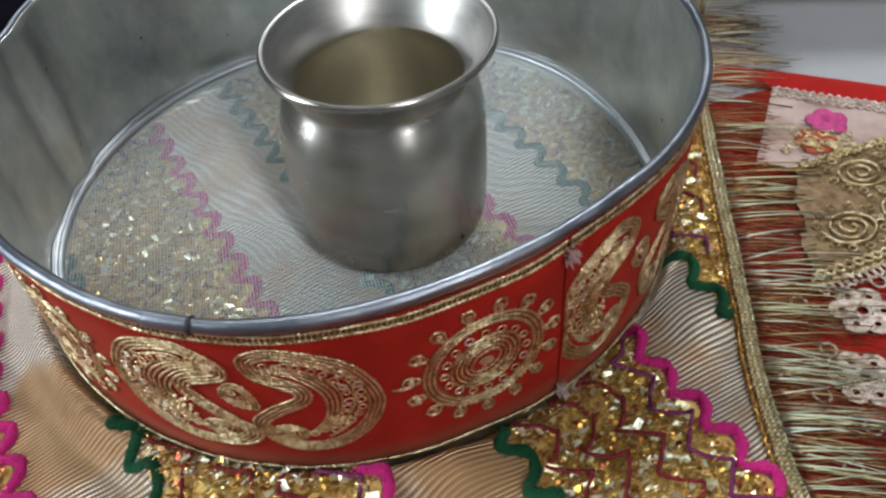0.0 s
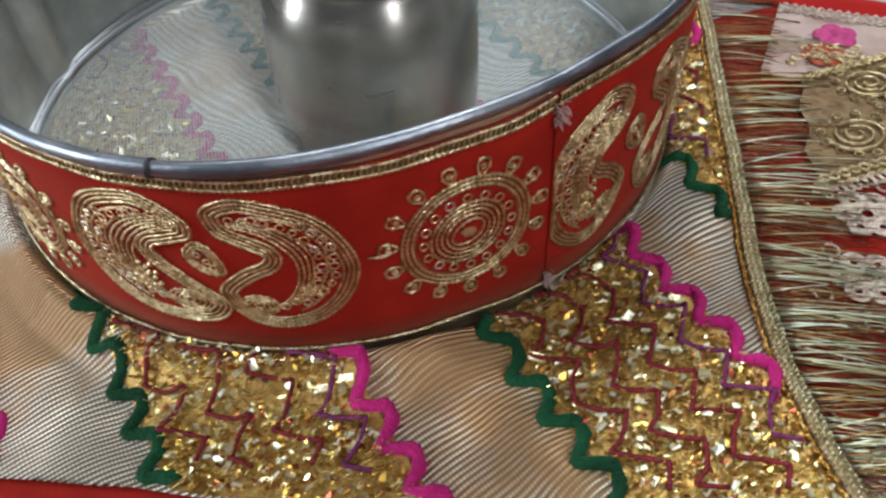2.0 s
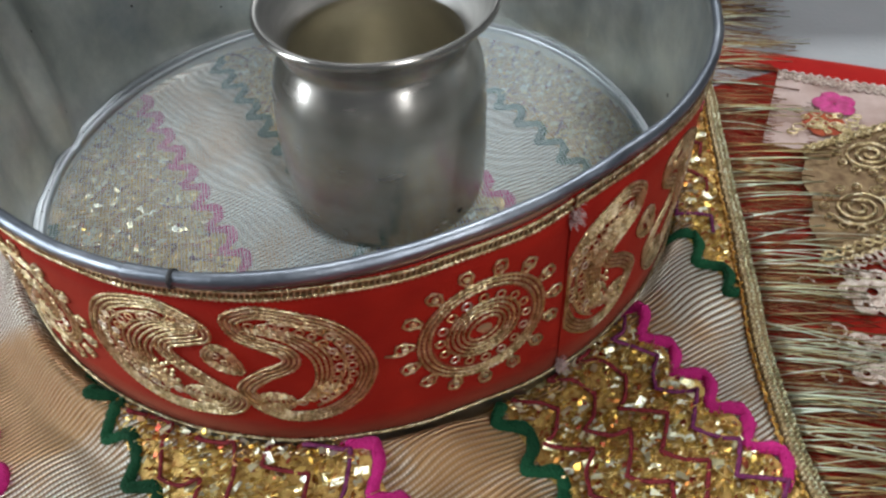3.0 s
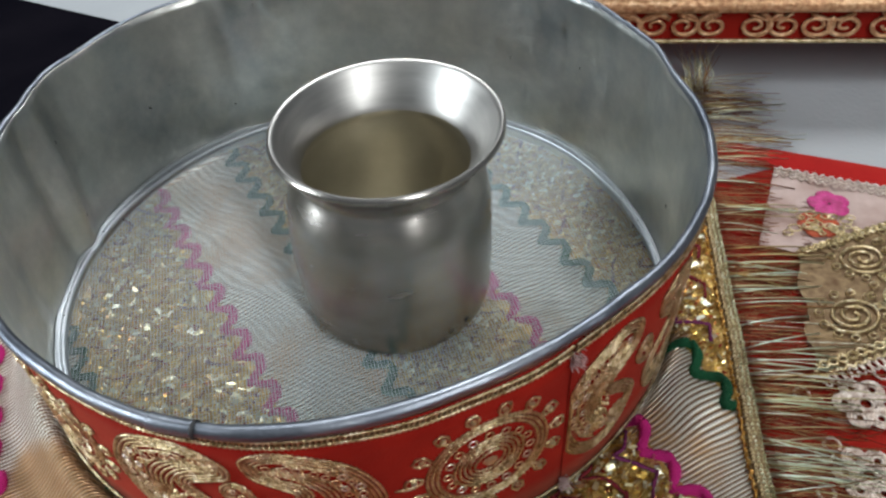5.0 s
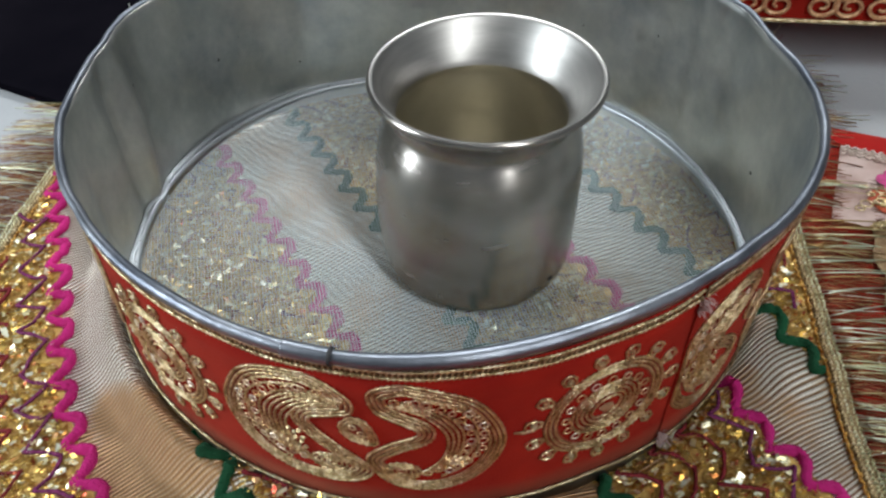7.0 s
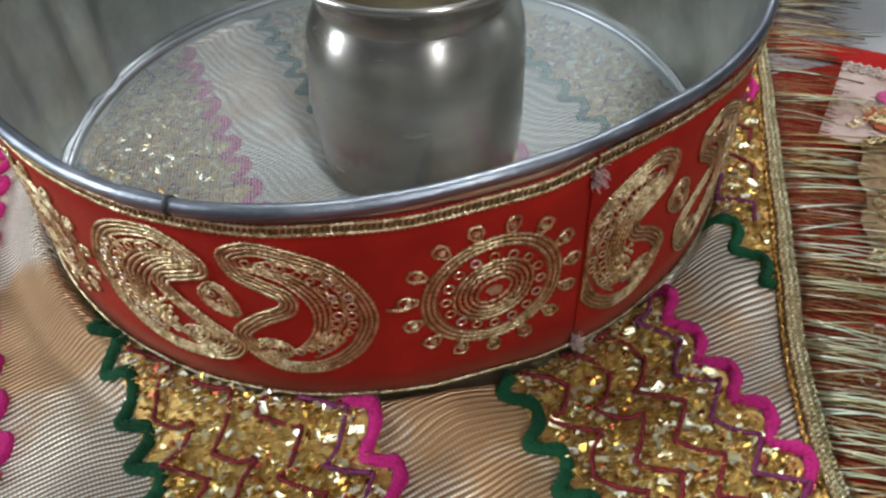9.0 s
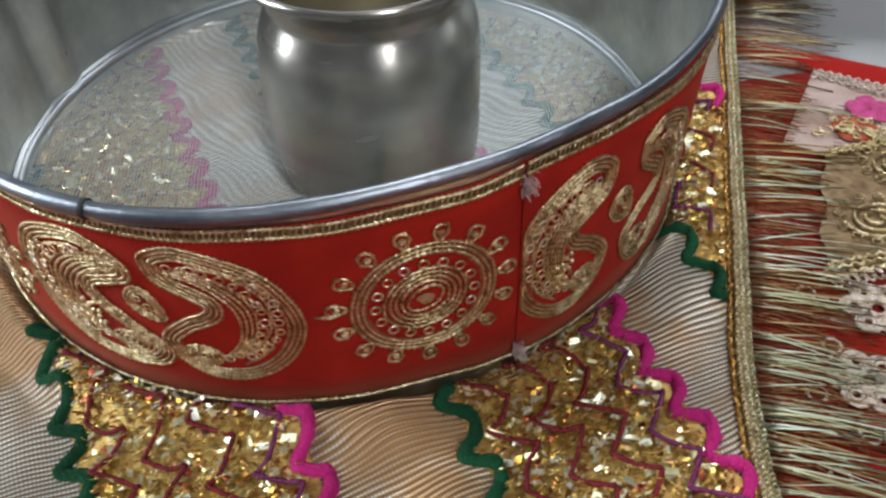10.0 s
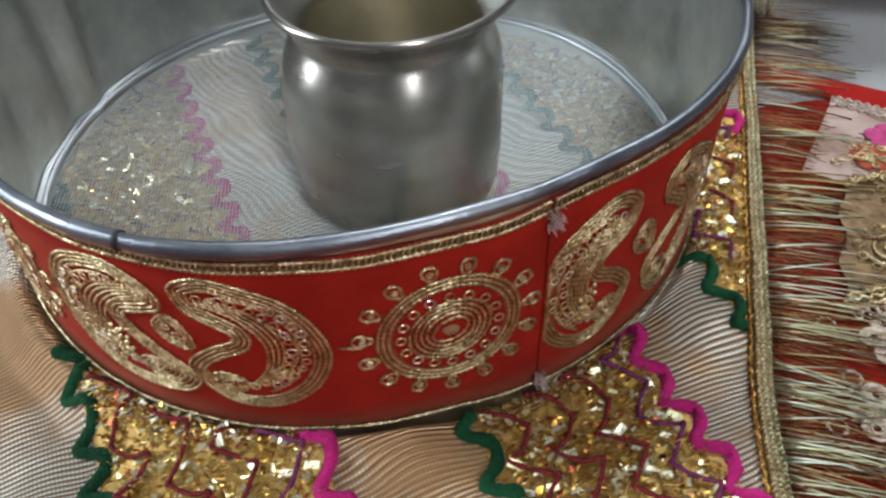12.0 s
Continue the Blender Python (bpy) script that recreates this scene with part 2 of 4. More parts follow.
class Build:
    """Gathers vertices and faces of one mesh."""

    def __init__(self):
        self.v, self.f = [], []

    def grid(self, rows, closed=False):
        n, base = len(rows[0]), len(self.v)
        for r in rows:
            self.v.extend(tuple(p) for p in r)
        for i in range(len(rows) - 1):
            for j in range(n if closed else n - 1):
                k = (j + 1) % n
                self.f.append((base + i * n + j, base + i * n + k, base + (i + 1) * n + k, base + (i + 1) * n + j))
        return self

    def fan(self, ring, flip=False):
        base = len(self.v)
        self.v.extend(tuple(p) for p in ring)
        idx = list(range(base, base + len(ring)))
        self.f.append(tuple(reversed(idx)) if flip else tuple(idx))
        return self

    def tube(self, pts, r, sides=5, closed=False, flat=1.0, up=(0, 0, 1)):
        pts = [Vector(p) for p in pts]
        n, base = len(pts), len(self.v)
        for i, p in enumerate(pts):
            a = pts[(i - 1) % n] if (closed or i) else p
            b = pts[(i + 1) % n] if (closed or i < n - 1) else p
            t = (b - a)
            t = t.normalized() if t.length > 1e-9 else Vector((1, 0, 0))
            u = up(p) if callable(up) else Vector(up)
            s = t.cross(u)
            s = s.normalized() if s.length > 1e-6 else Vector((0, 1, 0))
            w = s.cross(t)
            rr = r(i / max(1, n - 1)) if callable(r) else r
            for k in range(sides):
                a2 = 2 * math.pi * k / sides
                self.v.append(tuple(p + s * (rr * math.cos(a2)) + w * (rr * flat * math.sin(a2))))
        for i in range(n if closed else n - 1):
            j = (i + 1) % n
            for k in range(sides):
                l = (k + 1) % sides
                self.f.append((base + i * sides + k, base + i * sides + l, base + j * sides + l, base + j * sides + k))
        if not closed:
            self.f.append(tuple(base + k for k in reversed(range(sides))))
            self.f.append(tuple(base + (n - 1) * sides + k for k in range(sides)))
        return self

    def box(self, x0, x1, y0, y1, z0, z1):
        base = len(self.v)
        self.v.extend([(x, y, z) for z in (z0, z1) for y in (y0, y1) for x in (x0, x1)])
        for q in ((0, 2, 3, 1), (4, 5, 7, 6), (0, 1, 5, 4), (2, 6, 7, 3), (0, 4, 6, 2), (1, 3, 7, 5)):
            self.f.append(tuple(base + i for i in q))
        return self

    def mesh(self, name, smooth=True):
        me = bpy.data.meshes.new(name)
        me.from_pydata(self.v, [], self.f)
        if smooth:
            me.polygons.foreach_set("use_smooth", [True] * len(me.polygons))
        me.update()
        return me


def part(name, build, mat, parent, label="", smooth=True, kind="", bevel=0.0):
    ob = new(name, build.mesh(name, smooth))
    ob.data.materials.append(mat)
    if parent is not None:
        ob.parent = parent
    if bevel:
        b = ob.modifiers.new("bevel", "BEVEL")
        b.width, b.segments, b.limit_method = bevel, 2, "ANGLE"
    return tagged(ob, label=label, kind=kind)


def thing(name, label, category, group="", kind=""):
    return tagged(new(name), label, category, group, kind)


def smooth_loop(points, per=6, closed=True):
    """A soft curve through a few control points."""
    n, out = len(points), []
    for i in range(n if closed else n - 1):
        if closed:
            p0, p1, p2, p3 = (points[(i + k) % n] for k in (-1, 0, 1, 2))
        else:
            p0, p1, p2, p3 = points[max(i - 1, 0)], points[i], points[i + 1], points[min(i + 2, n - 1)]
        for k in range(per):
            t = k / per
            out.append(tuple(0.5 * (2 * b + (c - a) * t + (2 * a - 5 * b + 4 * c - d) * t * t + (3 * b - a - 3 * c + d) * t ** 3)
                             for a, b, c, d in zip(p0, p1, p2, p3)))
    if not closed:
        out.append(tuple(points[-1]))
    return out


# ---- room and table ----
floor = part("floor", Build().box(-2.2, 2.2, -2.2, 2.2, -0.80, -0.76), FLOOR, None, "stone floor under the table", False, "structure")
ceiling = part("ceiling", Build().box(-2.2, 2.2, -2.2, 2.2, 2.0, 2.04), PAINT, None, "plain painted ceiling", False, "structure")
for wname, dims in (("wall_north", (-2.2, 2.2, 2.2, 2.3)), ("wall_south", (-2.2, 2.2, -2.3, -2.2)),
                    ("wall_west", (-2.3, -2.2, -2.2, 2.2)), ("wall_east", (2.2, 2.3, -2.2, 2.2))):
    part(wname, Build().box(*dims, -0.76, 2.0), PAINT, None, "plain painted wall of the room", False, "structure")

TABLE_Z = -0.003
table = thing("table", "grey laminate table under the cloths and sieve", "table")
part("tabletop", Build().box(-0.75, 0.75, -0.45, 0.75, TABLE_Z - 0.03, TABLE_Z), TABLE, table, "smooth light grey tabletop", False, "", 0.003)
for lx in (-0.70, 0.66):
    for ly in (-0.40, 0.66):
        part("leg", Build().box(lx, lx + 0.04, ly, ly + 0.04, -0.76, TABLE_Z - 0.03), TABLE, table, "", False)

# ---- sieve ----
RIM_Z = 0.0719


def rim_z(a):
    return RIM_Z + 0.0023 * math.cos(a) + 0.0009 * math.sin(a)


def out_of_round(a):
    """The hand-bent sieve is not a true circle."""
    return (0.0207 * math.cos(2 * a) - 0.0138 * math.sin(2 * a) + 0.0063 * math.cos(3 * a) + 0.0191 * math.sin(3 * a)
            - 0.0081 * math.cos(4 * a) - 0.0093 * math.sin(4 * a) + 0.0091 * math.cos(5 * a) - 0.0140 * math.sin(5 * a))


def fold(a, at, width):
    d = math.degrees(a) - at
    d = (d + 180) % 360 - 180
    return max(0.0, 1 - abs(d) / width)


def wall_r(a, z):
    """Inner face of the sieve's wall."""
    h = max(0.0, min(1.0, z / RIM_Z))
    r = (0.1066 + 0.0024 * h) * (1 + out_of_round(a) * (0.55 + 0.45 * h))
    r += 0.0008 * noise.noise(Vector((3.2 * math.cos(a), 3.2 * math.sin(a), 45 * z))) * h
    bulge = math.sin(math.pi * h)
    r += 0.0022 * h * fold(a, 164, 9) - 0.0052 * bulge * fold(a, 172 + 3 * (1 - h), 5) + 0.0030 * bulge * fold(a, 178, 4)
    r -= 0.0042 * bulge * h * fold(a, 187 - 4 * h, 6) - 0.0018 * bulge * fold(a, 195, 5)
    r -= 0.0044 * h ** 3 * fold(a, 118, 7) - 0.0020 * h * h * fold(a, 126, 4) + 0.0014 * h * h * fold(a, 106, 6)
    r += 0.0016 * h * fold(a, 24, 10)
    r -= (1 - h) * (0.0018 * fold(a, -20, 32) + 0.0016 * fold(a, -150, 42))
    r -= h * (0.0026 * fold(a, -140, 50) + 0.0026 * fold(a, 12, 46))
    return r


def on_wall(a, z, off=0.0):
    r = wall_r(a, z) + off
    return (r * math.cos(a), r * math.sin(a), z)


def out_dir(p):
    return Vector((p[0], p[1], 0)).normalized()


def turn(n, a0=0.0, a1=2 * math.pi):
    return [a0 + (a1 - a0) * i / n for i in range(n)]


BASE_Z = 0.0015
sieve = thing("sieve", "round tin flour sieve wrapped in gold-embroidered red velvet ribbon", "sieve")
N = 360
ring_angles = turn(N)
b = Build()
levels = [BASE_Z + (1 - BASE_Z / RIM_Z) * RIM_Z * k / 24 for k in range(25)]
inner = [[on_wall(a, z * rim_z(a) / RIM_Z) for a in ring_angles] for z in levels]
outer = [[on_wall(a, z * rim_z(a) / RIM_Z, 0.0006) for a in ring_angles] for z in reversed(levels)]
b.grid(inner + outer + inner[:1], True)
wall = part("wall", b, TIN, sieve, "dull dented tin wall")

ROLL = 0.0015
b = Build()


def roll_r(a):
    """The roll is fat in front and hammered thin behind."""
    return ROLL * (0.80 + 0.37 * math.cos(a + 1.4) + 0.08 * math.sin(7 * a) * math.sin(16 * a) + 0.10 * fold(a, -78, 16) - 0.12 * fold(a, -47, 9))


def rim_pt(a):
    """The rolled edge, crumpled near the ribbon's seam."""
    near = 1 + 3.0 * fold(a, -52, 16)
    wob = noise.noise(Vector((9 * math.cos(a), 9 * math.sin(a), 0.7))) * 0.0003 * near
    x, y, z = on_wall(a, rim_z(a), 0.0013 + wob)
    return (x, y, z + 0.8 * wob)


b.tube([rim_pt(a) for a in ring_angles], lambda q: roll_r(2 * math.pi * q), 10, True)
rim = part("rolled_rim", b, RIM, sieve, "rolled grey metal rim")
b = Build()
ja = radians(-93.4)
b.tube([rim_pt(ja + k * 0.0034) for k in (-1, 0, 1)], ROLL * 1.18 + 0.00038, 12)
sleeve = Build()
sleeve.tube([rim_pt(ja - 0.0028 * k) for k in range(1, 36)], ROLL * 1.18 + 0.00022, 12)
part("rim_sleeve", sleeve, RIM, rim, "")
part("rim_joint", b, BLACK_JOINT, rim, "dark lapped joint")

for sa, sz, sr in ((146, 0.0358, 0.0005), (128, 0.0223, 0.0004), (44, 0.047, 0.0004), (8, 0.030, 0.0006), (171, 0.052, 0.0005), (173, 0.022, 0.0005), (62, 0.040, 0.0003)):
    b = Build()
    b.fan([on_wall(radians(sa) + sr * math.cos(t) / 0.108, sz + 1.3 * sr * math.sin(t), -0.00015) for t in turn(8)], True)
    part("speck", b, DIRT, wall, "dark speck", False)

MESH_Z = 0.0072
RX, RY = 0.0008, 0.0030


def ring_pt(a, inset, z):
    r = 0.1031 * (1 + 0.0116 * math.cos(2 * a) - 0.0101 * math.sin(2 * a)) - inset
    x, y = RX + r * math.cos(a), RY + r * math.sin(a)
    fit = min(1.0, (wall_r(math.atan2(y, x), z) - 0.0003 - 0.6 * (inset + 0.0036)) / math.hypot(x, y))
    return (x * fit, y * fit, z)


b = Build()
prof = [(0.0, MESH_Z - 0.0008), (0.0, MESH_Z + 0.0008), (-0.0008, MESH_Z + 0.0016), (-0.0019, MESH_Z + 0.0016), (-0.0023, MESH_Z + 0.0008), (-0.0028, MESH_Z + 0.0024), (-0.0036, MESH_Z + 0.0024)]
rows = [[ring_pt(a, i, z) for a in ring_angles] for i, z in prof]
rows.append([on_wall(a, MESH_Z + 0.0020, -0.0001) for a in ring_angles])
rows.append([on_wall(a, MESH_Z - 0.0008, -0.0001) for a in ring_angles])
b.grid(rows + rows[:1], True)
mesh_ring = part("mesh_ring", b, TIN_RING, sieve, "bright pressed tin ring holding the mesh")
for deg, wide in ((58, 0.7), (44, 0.5), (41, 0.9), (33, 0.6), (24, 0.8), (16, 0.6), (9, 0.8), (2, 0.6), (118, 0.8), (124, 0.6), (150, 0.5), (172, 0.7), (190, 0.6), (196, 0.5)):
    b = Build()
    ca = radians(deg)
    b.fan([ring_pt(ca + 0.0042 * wide * math.cos(t), -0.0013 + 0.0005 * math.sin(t), MESH_Z + 0.00166) for t in turn(8)])
    part("spot_weld", b, DIRT, mesh_ring, "dark spot on the ring", False)



def mesh_z(x, y):
    """The mesh sags under the pot."""
    return MESH_Z - SAG * (1 - min(1.0, ((x - RX) ** 2 + (y - RY) ** 2) / 0.1035 ** 2))


SAG = 0.0056
b = Build()
PITCH, WR = 0.00110, 0.000138
wd = radians(20)
for axis in (0, 1):
    ux, uy = (math.cos(wd), math.sin(wd)) if axis == 0 else (-math.sin(wd), math.cos(wd))
    px, py = -uy, ux
    for k in range(-99, 100):
        o = k * PITCH + 0.00006 * math.sin(k * 2.7)
        half = math.sqrt(max(0.0, 0.1035 ** 2 - o * o))
        if half < 0.004:
            continue
        pts = []
        for k2 in range(17):
            s = -1 + k2 / 8
            x, y = RX + px * o + ux * s * half, RY + py * o + uy * s * half
            pts.append((x, y, mesh_z(x, y) + (0.0001 if axis else -0.0001)))
        b.tube(pts, WR, 4)
part("wire_mesh", b, WIRE, sieve, "fine woven wire mesh", False, "stuff")

# ---- velvet ribbon round the sieve ----
Z0, Z1 = 0.0098, 0.0679
SEAM = radians(-47.6)
BAND_OUT = 0.0011


def band_off(a):
    """The loose end laps over the start at the seam."""
    d = (math.degrees(a - SEAM) + 180) % 360 - 180
    return BAND_OUT + (0.0005 * max(0.0, 1 - d / 14) if d >= 0 else 0.0)


def on_band(a, z, off=0.0):
    """A place on the ribbon, which sags a little on the sieve's far flank."""
    d = (math.degrees(a) + 180) % 360 - 180
    t = max(0.0, min(1.0, (d + 64) / 24)) * max(0.0, min(1.0, (120 - d) / 80))
    q = (z - Z0) / (Z1 - Z0)
    z += t * t * (3 - 2 * t) * (-0.0045 + 0.0062 * q)
    z -= 0.0007 * q * fold(a, -53, 10) * (1.0 if d < -47.6 else 0.0)
    z -= 0.0002 * q * max(0.0, min(1.0, (d + 100) / 40)) * (1.0 if d < -47.6 else 0.0)
    return on_wall(a, z, band_off(a) + off)


angles = [SEAM + 2 * math.pi * i / 420 for i in range(423)]
b = Build()
zs = [Z0 + (Z1 - Z0) * k / 6 for k in range(7)]
rows = []
for a in angles:
    tuck = -0.0006 if a > SEAM + 6.28 else 0.0
    rows.append([on_band(a, z, tuck) for z in zs] + [on_band(a, z, tuck - 0.0004) for z in reversed(zs)])
b.grid(rows, True).fan(rows[0]).fan(rows[-1], True)
ribbon = part("ribbon", b, VELVET, sieve, "red velvet ribbon with gold embroidery")

EDGE_STEPS = 1100
edge_angles = [SEAM + (2 * math.pi - 0.002) * i / EDGE_STEPS for i in range(EDGE_STEPS + 1)]


def edge_wave(a):
    return 0.00035 * math.sin(7 * a) + 0.00022 * math.sin(23 * a + 1)


def edge_row(zc, r, name, label):
    """One row of beaded gold purl along the ribbon."""
    g = Build()
    g.tube([on_band(a, zc + edge_wave(a), 0.0005) for a in edge_angles], lambda q: r * (1.35 if round(q * EDGE_STEPS) % 2 else 0.65), 5, False, 0.8, out_dir)
    part(name, g, GOLD_BRAID, ribbon, label)


edge_row(Z1 - 0.0002, 0.00046, "gold_edge", "beaded gold purl edging")
edge_row(Z1 - 0.0026, 0.00050, "gold_edge", "beaded gold purl edging")
edge_row(Z0 + 0.0003, 0.00058, "gold_edge", "narrow beaded gold edging")
b = Build()
b.grid([[on_band(a, Z1 - 0.0026 + 0.0026 * q + edge_wave(a), 0.00018) for q in (0, 0.5, 1)] for a in edge_angles])
part("edge_net", b, EDGE_NET, ribbon, "dark open net between the gold rows")
b = Build()
for i in range(0, EDGE_STEPS - 2, 2):
    a0, a1 = edge_angles[i], edge_angles[i + 1]
    z0, z1 = Z1 - 0.0025 + edge_wave(a0), Z1 - 0.0003 + edge_wave(a1)
    b.tube([on_band(a0, z0, 0.0004), on_band((a0 + a1) / 2, (z0 + z1) / 2, 0.0006), on_band(a1, z1, 0.0004)], 0.00022, 3, False, 1.0, out_dir)
part("edge_stitch", b, GOLD_BRAID, ribbon, "slanting gold stitches", True, "stuff")

UM = 0.1085   # metres of ribbon in one radian


def cord(build, uv_pts, centre, r=0.00042, closed=True, lift=0.0004):
    a0, z0 = centre
    pts = [on_band(a0 + u / UM / 1000.0, z0 + v / 1000.0, lift) for u, v in uv_pts]
    n = len(pts)
    build.tube(pts, lambda q: r * (1.28 if round(q * (n - 1)) % 2 else 0.62), 5, closed, 0.9, out_dir)


PAISLEY_SHUT = [(-15, 17), (-8, 23), (0.5, 22), (8, 17.5), (13, 9), (15.3, 0), (13, -8.5), (8, -15), (0.4, -19), (-8, -19.5),
                (-15, -17.5), (-18.5, -12), (-15.5, -7), (-10.5, -1.5), (-6.2, 4.4), (-6.6, 7.2), (-10.5, 9.0), (-15.5, 11.5)]
PAISLEY = [(-15, 20), (-8, 23.5), (0.5, 21), (8, 16.5), (13, 9), (15.3, 0), (13, -8.5), (8, -15), (0.4, -19), (-8, -19),
           (-14, -15), (-17.2, -8), (-16.2, -4), (-11, 0.8), (-5, 4.2), (-5.2, 6.8), (-9, 9.3), (-14, 13)]


def inset(points, d):
    """Moves a closed outline inwards by d."""
    n, out = len(points), []
    for i in range(n):
        a, c = Vector(points[i - 1]), Vector(points[(i + 1) % n])
        t = (c - a).normalized()
        out.append((points[i][0] + t.y * d, points[i][1] - t.x * d))
    return out


def ring_disc(build, centre, u, v, r, lift=0.0007):
    a0, z0 = centre
    pts = [on_band(a0 + (u + r * math.cos(t)) / UM / 1000, z0 + (v + r * math.sin(t)) / 1000, lift) for t in turn(8)]
    build.tube(pts, 0.00032, 4, True, 0.7, out_dir)


def patch(name, outline, centre, label, clockwise=True):
    """The net ground of a motif, shaped by its outline."""
    g = Build()
    a0, z0 = centre
    rows = [[on_band(a0 + u / UM / 1000, z0 + v / 1000, 0.00022) for u, v in inset(outline, d * (1 if clockwise else -1))] for d in (0, 1.2, 2.4, 3.6)]
    g.grid(rows, True)
    ob = part(name, g, MOTIF_GROUND, sieve, label)
    return ob


def stitched(parent, name, pts, c, r=0.0004, closed=True):
    g = Build()
    cord(g, pts, c, r, closed)
    return part(name, g, GOLD_CORD, parent)


def paisley(axis, mirror, a_min=None, squeeze=1.0, gap=9.9, drop=0.0):
    sign = -1 if mirror else 1
    c = (radians(axis + sign * gap), 0.0393 - drop)
    full = smooth_loop(PAISLEY_SHUT if mirror and a_min is None else PAISLEY, 13)
    limit = None if a_min is None else (a_min - c[0]) * UM * 1000 + 0.7

    def lay(pts):
        pts = [(sign * u * squeeze, v) for u, v in pts]
        return pts if limit is None else [(max(u, limit), v) for u, v in pts]

    ob = patch("paisley_motif", lay(full), c, "couched gold cord paisley", not mirror)
    for d in (0.0, 1.15, 2.3, 3.45):
        stitched(ob, "outline_cord", lay(inset(full, d)), c, 0.00045 if d < 1 else 0.00040)
    vein = smooth_loop([(-9, 17), (-1, 13.5), (4.5, 6), (4, -3), (-1, -10), (-8, -13)], 12, False)
    for d in ((-5.3, -4.1) if mirror else ()) + (-2.9, -1.7, -0.5, 0.7, 3.9):
        stitched(ob, "vein_cord", lay([(u + d, v + 0.4 * d) for u, v in vein]), c, 0.00040, False)
    stitched(ob, "vein_cord", lay(smooth_loop([(3.0, 11.0), (7.6, 6.0), (9.0, -1.5), (6.0, -9.0), (0.0, -13.6)], 12, False)), c, 0.00038, False)
    for rr in (4.6, 3.5, 2.4, 1.2):
        stitched(ob, "loop_cord", lay([(-9.4 + rr * math.cos(t), -11.3 + 0.8 * rr * math.sin(t)) for t in turn(4 * int(2 + 1.4 * rr))]), c, 0.00038)
    s = Build()
    rnd = random.Random(int(axis * 10) + (7 if mirror else 0))
    spots = [(u + 2.3, v + 0.9) for u, v in vein[3:-4:4]] + [(u + 5.6, v + 1.2) for u, v in vein[12:-8:4]] + [(-9.5, 17.6), (-6.4, 17.4), (-3.2, 16.6)]
    for u, v in spots:
        uu, vv = sign * squeeze * (u + rnd.uniform(-0.3, 0.3)), v + rnd.uniform(-0.3, 0.3)
        if limit is None or uu > limit + 1:
            ring_disc(s, c, uu, vv, rnd.uniform(0.85, 1.15))
    part("sequin_ring", s, GLITTER, ob, "tiny ring sequins", True, "stuff")
    s = Build()
    for k in range(16 if mirror else 11):
        t = k * 2.4
        uu, vv = sign * squeeze * ((-1.5 if mirror else 4.0) + 0.85 * math.sqrt(k) * math.cos(t)), (-4.5 if mirror else -6.5) + (1.35 if mirror else 0.8) * math.sqrt(k) * math.sin(t)
        if limit is not None and uu < limit + 1:
            continue
        rows = [[on_band(c[0] + (uu + 0.75 * q * math.cos(w)) / UM / 1000, c[1] + (vv + 0.75 * q * math.sin(w)) / 1000, 0.0004 + h) for w in turn(6)]
                for q, h in ((1, 0), (0.55, 0.0006))]
        s.grid(rows, True).fan(rows[-1])
    if s.v:
        part("beadwork", s, GOLD_CORD if mirror else GLITTER, ob, "cluster of small beads", False, "stuff")


def pear(axis, drop=0.0):
    c = (radians(axis), 0.0440 - drop)
    base = smooth_loop([(-4.2, 1.5), (-1, 5), (2.6, 3), (4.4, -4), (1, -5), (-3, -2.6)], 5)
    ob = patch("drop_motif", base, c, "small couched gold drop")
    for d in (0, 0.9, 1.7):
        stitched(ob, "outline_cord", inset(base, d), c, 0.0004)
    g = Build()
    for u, v in ((-1, 1.5), (0.8, -0.6), (2, -2.4)):
        ring_disc(g, c, u, v, 0.8)
    part("sequin_ring", g, GLITTER, ob, "tiny ring sequins", True, "stuff")


